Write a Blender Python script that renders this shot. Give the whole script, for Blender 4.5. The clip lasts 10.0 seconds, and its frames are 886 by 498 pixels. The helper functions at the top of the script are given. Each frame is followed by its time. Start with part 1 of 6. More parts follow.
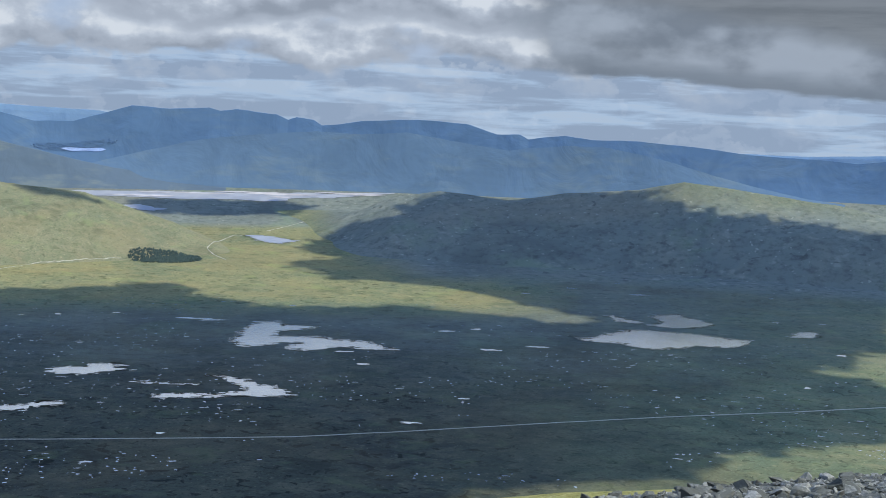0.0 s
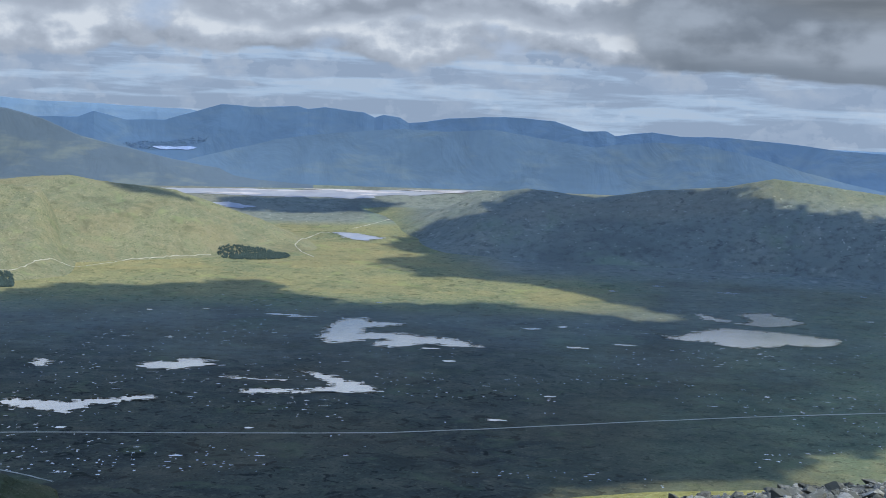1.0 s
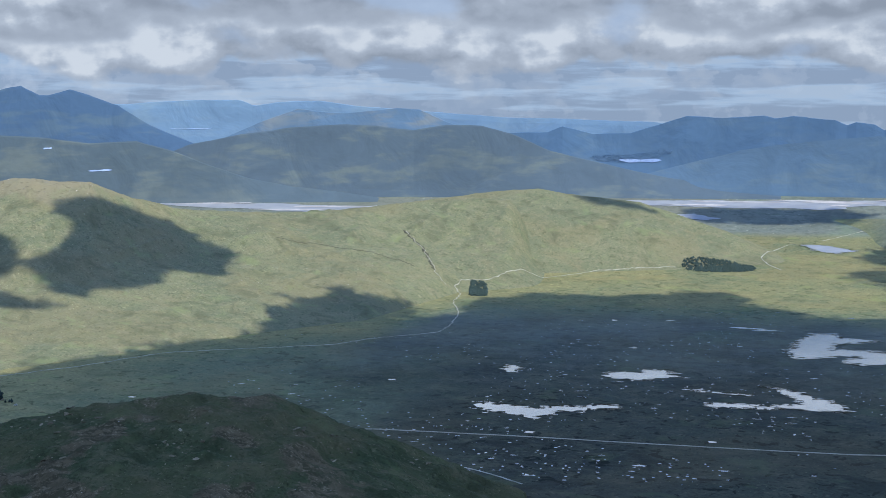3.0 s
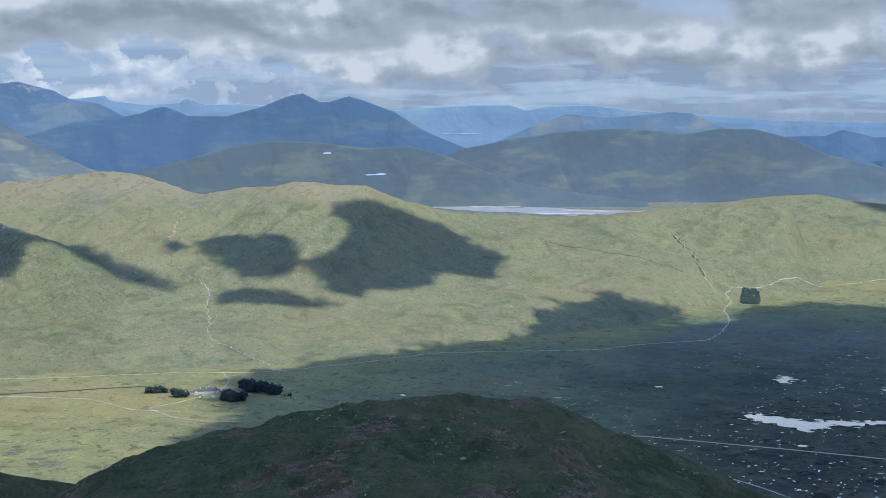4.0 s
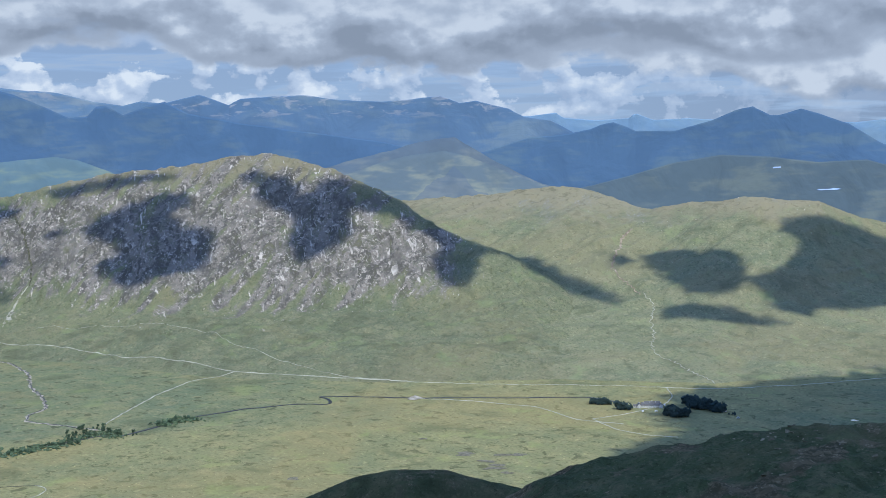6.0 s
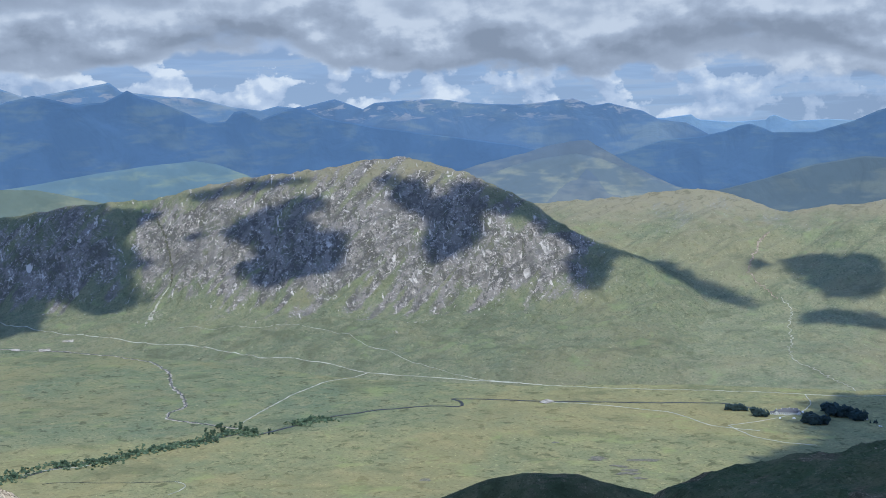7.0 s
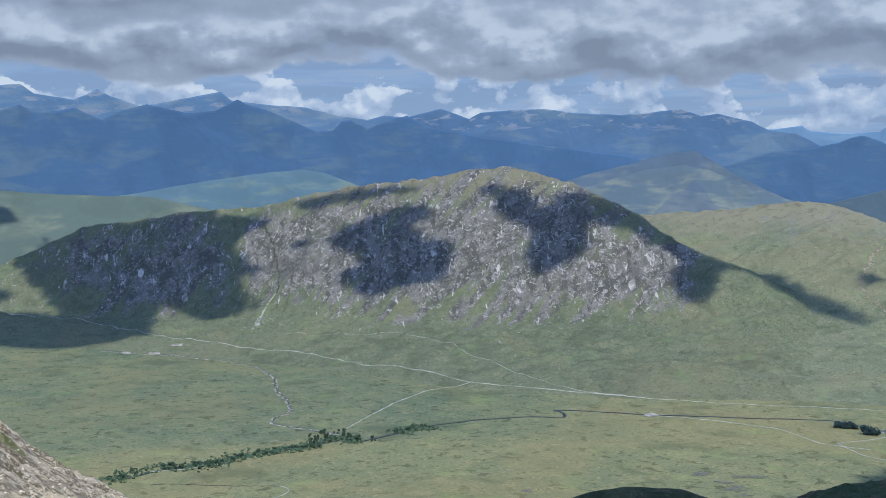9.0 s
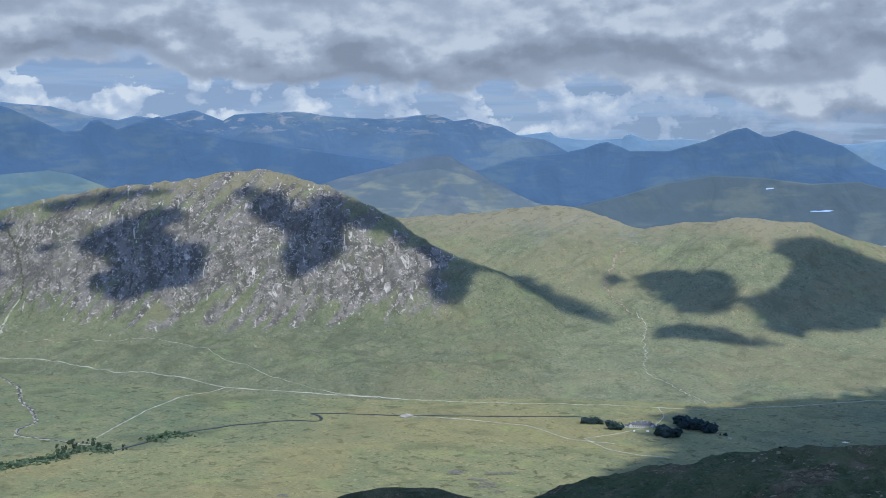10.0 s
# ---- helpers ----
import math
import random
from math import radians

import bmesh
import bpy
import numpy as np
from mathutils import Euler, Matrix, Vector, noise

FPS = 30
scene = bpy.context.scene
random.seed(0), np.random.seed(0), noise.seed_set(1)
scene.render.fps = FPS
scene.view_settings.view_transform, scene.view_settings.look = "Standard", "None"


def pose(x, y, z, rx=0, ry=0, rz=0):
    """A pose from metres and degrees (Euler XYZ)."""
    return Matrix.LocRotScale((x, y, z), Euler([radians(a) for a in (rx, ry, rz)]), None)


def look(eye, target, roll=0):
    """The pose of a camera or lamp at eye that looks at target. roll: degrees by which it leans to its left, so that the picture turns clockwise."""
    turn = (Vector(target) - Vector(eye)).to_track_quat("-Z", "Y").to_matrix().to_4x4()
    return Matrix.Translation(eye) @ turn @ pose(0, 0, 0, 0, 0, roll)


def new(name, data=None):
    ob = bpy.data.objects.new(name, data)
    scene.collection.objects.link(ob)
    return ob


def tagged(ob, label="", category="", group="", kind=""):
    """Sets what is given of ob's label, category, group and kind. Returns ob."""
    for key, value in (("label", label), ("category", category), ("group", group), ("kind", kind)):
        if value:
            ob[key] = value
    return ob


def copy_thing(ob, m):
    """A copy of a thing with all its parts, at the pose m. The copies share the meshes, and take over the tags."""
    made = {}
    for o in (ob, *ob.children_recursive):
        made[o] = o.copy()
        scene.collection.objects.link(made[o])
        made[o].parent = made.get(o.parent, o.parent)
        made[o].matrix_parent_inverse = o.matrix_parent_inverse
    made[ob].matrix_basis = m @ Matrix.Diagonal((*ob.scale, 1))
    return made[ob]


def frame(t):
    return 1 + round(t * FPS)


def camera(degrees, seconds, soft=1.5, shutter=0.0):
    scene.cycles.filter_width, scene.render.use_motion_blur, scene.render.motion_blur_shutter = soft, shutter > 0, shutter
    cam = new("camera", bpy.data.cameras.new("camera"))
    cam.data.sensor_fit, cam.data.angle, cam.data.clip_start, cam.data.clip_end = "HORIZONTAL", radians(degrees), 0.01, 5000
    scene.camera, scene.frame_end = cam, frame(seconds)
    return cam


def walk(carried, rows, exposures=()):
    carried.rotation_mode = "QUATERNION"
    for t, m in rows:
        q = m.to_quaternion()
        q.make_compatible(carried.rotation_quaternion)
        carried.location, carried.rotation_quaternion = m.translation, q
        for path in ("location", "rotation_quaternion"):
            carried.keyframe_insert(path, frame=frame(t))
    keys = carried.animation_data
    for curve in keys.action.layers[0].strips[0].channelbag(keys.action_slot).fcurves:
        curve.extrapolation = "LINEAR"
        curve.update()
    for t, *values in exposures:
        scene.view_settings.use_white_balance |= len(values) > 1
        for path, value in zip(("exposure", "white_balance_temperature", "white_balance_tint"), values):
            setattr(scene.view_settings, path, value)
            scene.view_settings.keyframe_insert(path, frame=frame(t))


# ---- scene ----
# A mountain top above a wide moor, turned about from the east to the north.
# The summit view is built at half the land's size; beyond 2.8 km the plain climbs a little faster and the far hills stand closer in.
cam = camera(36.9, 10.0, 0.9)
EYE = 430.0
ARM = 0.35
TURNS = [
    (0, -0.00, -5.70, 2.20),
    (0.5, 1.24, -5.83, 2.08),
    (1, 3.72, -5.95, 1.92),
    (1.5, 7.57, -6.04, 1.60),
    (2, 12.52, -6.02, 1.14),
    (2.5, 18.01, -5.90, 0.76),
    (2.7, 20.25, -5.84, 0.52),
    (3.8, 32.96, -5.66, -0.27),
    (4, 35.26, -5.59, -0.21),
    (4.5, 40.94, -5.42, -0.49),
    (5, 46.28, -5.17, -0.71),
    (5.5, 50.81, -4.93, -0.88),
    (6, 54.38, -4.76, -0.96),
    (6.2, 55.61, -4.66, -1.22),
    (7.3, 61.79, -4.47, -1.21),
    (7.5, 62.95, -4.39, -1.25),
    (8, 65.35, -4.18, -1.23),
    (8.5, 66.21, -4.06, -1.10),
    (9, 64.60, -4.02, -0.86),
    (9.5, 60.37, -4.03, -0.58),
    (10, 54.07, -4.00, -0.33),
]
walk(cam, [(t, pose(-ARM * math.sin(radians(a)), ARM * math.cos(radians(a)) - ARM, EYE, 90 + p, 0, a) @ pose(0, 0, 0, 0, 0, r)) for t, a, p, r in TURNS],
     exposures=[(0.0, 0.14, 5750, 9), (4.5, 0.05, 5450, 9), (7.5, -0.07, 5200, 9), (9.0, -0.19, 5150, 9), (10.0, -0.12, 5300, 9)])

# ---- light ----
SUN_UP, SUN_TURN = 52.0, -112.0      # elevation; bearing, degrees to the left of the first view
sun_dir = Vector((-math.sin(radians(SUN_TURN)) * math.cos(radians(SUN_UP)), math.cos(radians(SUN_TURN)) * math.cos(radians(SUN_UP)), math.sin(radians(SUN_UP))))
sun = new("sun", bpy.data.lights.new("sun", "SUN"))
sun.data.energy, sun.data.angle, sun.data.color = 4.3, radians(0.75), (1.0, 0.90, 0.67)
sun.matrix_world = look(sun_dir * 3000, (0, 0, 0))


class Nodes:
    """A small helper that adds and links shader nodes."""

    def __init__(self, tree, fresh=True):
        self.tree = tree
        if fresh:
            tree.nodes.clear()

    def add(self, kind, links=None, **settings):
        node = self.tree.nodes.new(kind)
        for key, value in settings.items():
            setattr_safe(node, key, value)
        for key, value in (links or {}).items():
            if isinstance(value, bpy.types.NodeSocket):
                self.tree.links.new(value, node.inputs[key])
            else:
                node.inputs[key].default_value = value
        return node

    def math(self, op, a, b=0.0, clamp=False):
        node = self.add("ShaderNodeMath", {0: a, 1: b}, operation=op)
        node.use_clamp = clamp
        return node.outputs[0]

    def mix(self, fac, a, b, blend="MIX"):
        node = self.tree.nodes.new("ShaderNodeMix")
        node.data_type, node.blend_type = "RGBA", blend
        for key, value in ((0, fac), (6, a), (7, b)):
            if isinstance(value, bpy.types.NodeSocket):
                self.tree.links.new(value, node.inputs[key])
            else:
                node.inputs[key].default_value = (*value, 1.0) if isinstance(value, tuple) and len(value) == 3 else value
        return node.outputs[2]

    def noise(self, vec, scale, detail=4.0, rough=0.55, warp=0.0):
        node = self.add("ShaderNodeTexNoise", {"Vector": vec, "Scale": scale, "Detail": detail, "Roughness": rough, "Distortion": warp})
        return node.outputs["Fac"]

    def step(self, value, low, high):
        node = self.add("ShaderNodeMapRange", {"Value": value, "From Min": low, "From Max": high})
        node.interpolation_type = "SMOOTHSTEP"
        return node.outputs["Result"]

    def stretch(self, vec, sx, sy, sz, rz=0.0):
        node = self.add("ShaderNodeMapping", {"Vector": vec, "Scale": (sx, sy, sz), "Rotation": (0, 0, radians(rz))})
        return node.outputs[0]


def setattr_safe(node, key, value):
    if key == "operation":
        node.operation = value
    elif key == "sky_type":
        node.sky_type = value
    elif key == "sun_disc":
        node.sun_disc = value


def sky_world():
    """A sky of broken cloud: heaped cumulus over the northern hills, rows of grey deck above, a rain bank in the east."""
    world = bpy.data.worlds.new("sky")
    scene.world = world
    world.use_nodes = True
    n = Nodes(world.node_tree)
    way = n.add("ShaderNodeTexCoord").outputs["Generated"]
    sky = n.add("ShaderNodeTexSky", sky_type="NISHITA", sun_disc=False)
    sky.sun_elevation, sky.sun_rotation = radians(SUN_UP), radians(-SUN_TURN)
    blue = n.mix(1.0, sky.outputs[0], (0.13, 0.15, 0.19), "MULTIPLY")
    xyz = n.add("ShaderNodeSeparateXYZ", {0: way})
    up = n.math("MAXIMUM", xyz.outputs[2], 0.0)
    turn = n.math("ARCTAN2", n.math("MULTIPLY", xyz.outputs[0], -1.0), xyz.outputs[1])
    flat = n.add("ShaderNodeCombineXYZ", {0: turn, 1: xyz.outputs[2], 2: 0.3}).outputs[0]
    above = n.add("ShaderNodeCombineXYZ", {0: n.math("SUBTRACT", turn, 0.004), 1: n.math("ADD", xyz.outputs[2], 0.006), 2: 0.3}).outputs[0]
    north = n.step(turn, 0.58, 0.95)

    def around(value, low, high):
        """The share of a band that opens at low and closes at high, each a pair."""
        return n.math("MULTIPLY", n.step(value, *low), n.math("SUBTRACT", 1.0, n.step(value, *high)))

    def centred(value, amount):
        return n.math("MULTIPLY", n.math("SUBTRACT", value, 0.5), amount)

    broad = n.noise(n.stretch(flat, 1, 2.6, 1), 5.0, 3.0, 0.5)
    big = n.noise(n.stretch(flat, 1, 1.9, 1), 10.0, 5.0, 0.5)
    lump = n.noise(n.stretch(flat, 1, 1.5, 1), 26.0, 6.0, 0.47)
    lump_above = n.noise(n.stretch(above, 1, 1.5, 1), 26.0, 6.0, 0.47)
    curl = n.noise(n.stretch(flat, 1, 1.2, 1), 75.0, 5.0, 0.58)
    curl_above = n.noise(n.stretch(above, 1, 1.2, 1), 75.0, 5.0, 0.58)
    knob = n.math("ADD", n.math("SUBTRACT", lump, lump_above), n.math("MULTIPLY", n.math("SUBTRACT", curl, curl_above), 0.3))
    streak = n.noise(n.stretch(flat, 1, 9.0, 1), 9.0, 6.0, 0.56, 0.2)
    # open air near the skyline: pale, with long level bars of far cloud
    air = n.mix(n.step(up, 0.01, 0.09), (0.39, 0.475, 0.57), (0.33, 0.42, 0.55))
    air = n.mix(n.math("MULTIPLY", n.step(streak, 0.40, 0.54), n.math("SUBTRACT", 0.85, n.math("MULTIPLY", north, 0.5))), air, (0.265, 0.312, 0.385))
    air = n.mix(n.math("MULTIPLY", n.step(streak, 0.45, 0.36), 0.6), air, (0.425, 0.47, 0.52))
    # heaped cumulus standing on a level base just over the hills
    rise = n.math("SUBTRACT", up, n.math("ADD", n.math("ADD", 0.010, n.math("MULTIPLY", north, 0.017)), centred(broad, 0.03)))
    body = n.math("ADD", n.math("MULTIPLY", lump, 0.72), n.math("MULTIPLY", curl, 0.28))
    tall = n.math("SUBTRACT", body, n.math("MULTIPLY", n.math("ABSOLUTE", n.math("SUBTRACT", rise, 0.014)), 3.4))
    heap = n.math("MULTIPLY", n.step(tall, 0.43, 0.465), n.math("ADD", n.math("MULTIPLY", north, 0.82), 0.16))
    sunny = n.math("ADD", n.math("ADD", n.math("MULTIPLY", knob, 1.5), n.math("MULTIPLY", rise, 5.0)), centred(lump, 0.9))
    heads = n.mix(n.step(sunny, -0.15, 0.14), (0.38, 0.435, 0.515), (0.53, 0.57, 0.62))
    heads = n.mix(n.step(sunny, 0.10, 0.40), heads, (0.79, 0.775, 0.73))
    air = n.mix(heap, air, heads)
    # the deck: rows of cloud, each with a dark level base and a lit head, that close up towards the skyline
    rows = n.math("MULTIPLY", n.math("LOGARITHM", n.math("ADD", up, 0.022), 2.71828), 2.1)
    rows = n.math("ADD", rows, n.math("ADD", n.math("ADD", centred(broad, 2.0), centred(big, 1.5)), n.math("ADD", centred(lump, 0.75), centred(curl, 0.14))))
    part_way = n.math("FRACT", rows)
    lit = n.math("ADD", 0.17, n.math("MULTIPLY", 0.75, n.math("MULTIPLY", n.step(part_way, 0.0, 0.62), n.step(part_way, 1.0, 0.62))))
    lit = n.math("ADD", lit, n.math("ADD", n.math("MULTIPLY", knob, 1.2), n.math("ADD", centred(big, 1.5), centred(lump, 1.0))))
    deck = n.mix(n.step(lit, -0.2, 0.40), (0.28, 0.30, 0.33), (0.375, 0.395, 0.425))
    deck = n.mix(n.step(lit, 0.35, 0.85), deck, (0.47, 0.49, 0.515))
    deck = n.mix(n.step(lit, 0.70, 1.1), deck, (0.635, 0.635, 0.625))
    gap = n.math("MULTIPLY", n.step(n.math("ADD", n.math("MULTIPLY", broad, 0.5), n.math("MULTIPLY", big, 0.5)), 0.43, 0.36), 0.6)
    deck = n.mix(gap, deck, (0.40, 0.48, 0.60))
    edge = n.math("ADD", up, n.math("ADD", centred(broad, 0.05), n.math("ADD", centred(big, 0.04), n.math("ADD", centred(lump, 0.026), centred(curl, 0.008)))))
    share = n.step(n.math("SUBTRACT", edge, n.math("MULTIPLY", north, 0.026)), 0.031, 0.038)
    low_sky = n.mix(share, air, deck)
    # a heavy bank of rain cloud over the east of the moor, smooth and flat underneath
    brow = n.math("ADD", up, n.math("ADD", n.math("MULTIPLY", turn, -0.065), n.math("ADD", centred(big, 0.012), n.math("ADD", centred(lump, 0.008), centred(streak, 0.012)))))
    reach = n.step(n.math("ADD", n.math("ADD", turn, centred(big, 0.16)), n.math("ADD", centred(lump, 0.09), n.math("MULTIPLY", up, -0.6))), -0.06, -0.125)
    bank = n.math("MULTIPLY", n.math("MULTIPLY", reach, n.step(brow, 0.040, 0.044)), n.math("MULTIPLY", around(turn, (-0.9, -0.6), (0.2, 0.3)), n.step(up, 0.135, 0.11)))
    gloom = n.mix(n.step(n.math("ADD", n.math("MULTIPLY", lump, 0.4), n.math("MULTIPLY", big, 0.6)), 0.42, 0.60), (0.33, 0.355, 0.385), (0.175, 0.195, 0.22))
    gloom = n.mix(n.math("MULTIPLY", n.step(brow, 0.060, 0.044), 0.75), gloom, (0.145, 0.165, 0.188))
    low_sky = n.mix(n.math("MULTIPLY", bank, 0.96), low_sky, gloom)
    lid = n.step(n.math("ADD", n.math("ADD", up, n.math("MULTIPLY", turn, -0.16)), n.math("ADD", centred(broad, 0.03), centred(streak, 0.02))), 0.098, 0.122)
    lid = n.math("MULTIPLY", lid, n.math("MULTIPLY", n.math("MULTIPLY", n.step(turn, 0.02, -0.06), n.step(up, 0.135, 0.11)), n.step(turn, -0.9, -0.6)))
    low_sky = n.mix(n.math("MULTIPLY", lid, 0.92), low_sky, n.mix(n.step(streak, 0.35, 0.65), (0.145, 0.155, 0.163), (0.205, 0.215, 0.222)))
    # overhead: broken cloud with blue between
    roof = n.noise(way, 7.0, 6.0, 0.55)
    roof_air = n.mix(n.step(roof, 0.44, 0.56), blue, (0.55, 0.75, 1.20))
    colour = n.mix(n.step(up, 0.24, 0.36), n.mix(n.step(up, 0.11, 0.16), low_sky, n.mix(n.step(roof, 0.40, 0.60), (0.43, 0.46, 0.50), (0.56, 0.58, 0.60))), roof_air)
    back = n.add("ShaderNodeBackground", {"Color": colour, "Strength": 1.0})
    n.add("ShaderNodeOutputWorld", {"Surface": back.outputs[0]})


sky_world()


# ---- materials ----
def surface(name, build, gloss=0.03):
    m = bpy.data.materials.new(name)
    m.use_nodes = True
    n = Nodes(m.node_tree)
    where = n.add("ShaderNodeTexCoord").outputs["Object"]
    colour, rough, bump, dist = build(n, where)
    links = {"Base Color": colour, "Roughness": rough}
    if bump is not None:
        links["Normal"] = n.add("ShaderNodeBump", {"Height": bump, "Distance": dist, "Strength": 1.0}).outputs[0]
    bsdf = n.add("ShaderNodeBsdfPrincipled", links)
    bsdf.inputs["Specular IOR Level"].default_value = gloss
    n.add("ShaderNodeOutputMaterial", {"Surface": bsdf.outputs[0]})
    return m


def heath(low, mid, high, size=1.0, relief=1.0, hag=0.35):
    """Rough grass and heather: wide drifts of colour, tussocks and fine grain."""
    def build(n, where):
        drift = n.noise(where, 0.0045 / size, 5.0, 0.6, 0.6)
        patch = n.noise(where, 0.03 / size, 5.0, 0.62, 0.4)
        tuft = n.noise(where, 0.22 / size, 4.0, 0.65)
        c = n.mix(n.step(drift, 0.36, 0.64), low, mid)
        c = n.mix(n.math("MULTIPLY", n.step(patch, 0.40, 0.74), 0.8), c, high)
        c = n.mix(n.math("MULTIPLY", n.step(tuft, 0.45, 0.7), 0.55), c, tuple(v * 0.5 for v in low))
        c = n.mix(n.math("MULTIPLY", n.step(n.noise(where, 0.09 / size, 3.0, 0.6), 0.58, 0.72), 0.4), c, tuple(min(1, v * 1.5) for v in high))
        hags = n.math("MULTIPLY", n.step(n.noise(where, 0.055 / size, 4.0, 0.6, 0.8), 0.565, 0.64), hag)
        c = n.mix(hags, c, tuple(v * 0.42 for v in low))
        brown = n.math("MULTIPLY", n.step(n.noise(where, 0.0032 / size, 4.0, 0.6, 0.8), 0.46, 0.62), 0.32)
        c = n.mix(brown, c, (high[0] * 1.0, high[1] * 0.88, high[2] * 0.8))
        speck = n.math("MULTIPLY", n.step(n.noise(where, 0.30 / size, 2.0, 0.5, 0.3), 0.66, 0.74), 0.6)
        c = n.mix(speck, c, tuple(min(1, v * 1.7) for v in high))
        dash = n.math("MULTIPLY", n.step(n.noise(where, 0.14 / size, 3.0, 0.55, 0.5), 0.62, 0.70), 0.55)
        c = n.mix(dash, c, tuple(v * 0.4 for v in low))
        broad = n.math("MULTIPLY", n.step(n.noise(where, 0.011 / size, 5.0, 0.65, 0.7), 0.52, 0.68), 0.55)
        c = n.mix(broad, c, tuple(v * 0.62 for v in low))
        green = n.math("MULTIPLY", n.step(n.noise(where, 0.016 / size, 4.0, 0.6, 0.5), 0.56, 0.70), 0.45)
        c = n.mix(green, c, (high[0] * 0.9, high[1] * 1.12, high[2] * 0.85))
        return c, 0.95, n.math("ADD", n.math("MULTIPLY", patch, 1.2), n.math("MULTIPLY", tuft, 0.5)), 1.5 * relief
    return build


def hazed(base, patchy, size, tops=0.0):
    """Far slopes, haze in the colour: sunlit drifts painted along the slope, darker hollows between them, faint
    mottling.
    """
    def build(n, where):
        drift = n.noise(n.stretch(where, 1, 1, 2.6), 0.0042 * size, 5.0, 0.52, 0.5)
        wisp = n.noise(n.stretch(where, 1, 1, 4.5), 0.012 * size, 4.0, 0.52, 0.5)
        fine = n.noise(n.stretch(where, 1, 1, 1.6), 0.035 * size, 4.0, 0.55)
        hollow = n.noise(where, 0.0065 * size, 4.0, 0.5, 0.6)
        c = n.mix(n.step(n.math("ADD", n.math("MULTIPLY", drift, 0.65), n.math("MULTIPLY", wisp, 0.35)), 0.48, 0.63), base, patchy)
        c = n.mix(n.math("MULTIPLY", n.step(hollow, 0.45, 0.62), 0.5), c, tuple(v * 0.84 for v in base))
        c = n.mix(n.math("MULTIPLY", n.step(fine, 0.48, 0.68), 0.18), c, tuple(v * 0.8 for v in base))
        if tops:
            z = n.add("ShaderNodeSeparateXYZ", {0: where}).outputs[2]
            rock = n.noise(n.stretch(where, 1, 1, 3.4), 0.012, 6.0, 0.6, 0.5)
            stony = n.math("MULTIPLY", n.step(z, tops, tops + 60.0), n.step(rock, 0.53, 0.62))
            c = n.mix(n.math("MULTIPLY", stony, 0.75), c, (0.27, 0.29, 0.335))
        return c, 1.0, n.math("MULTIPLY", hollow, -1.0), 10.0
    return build


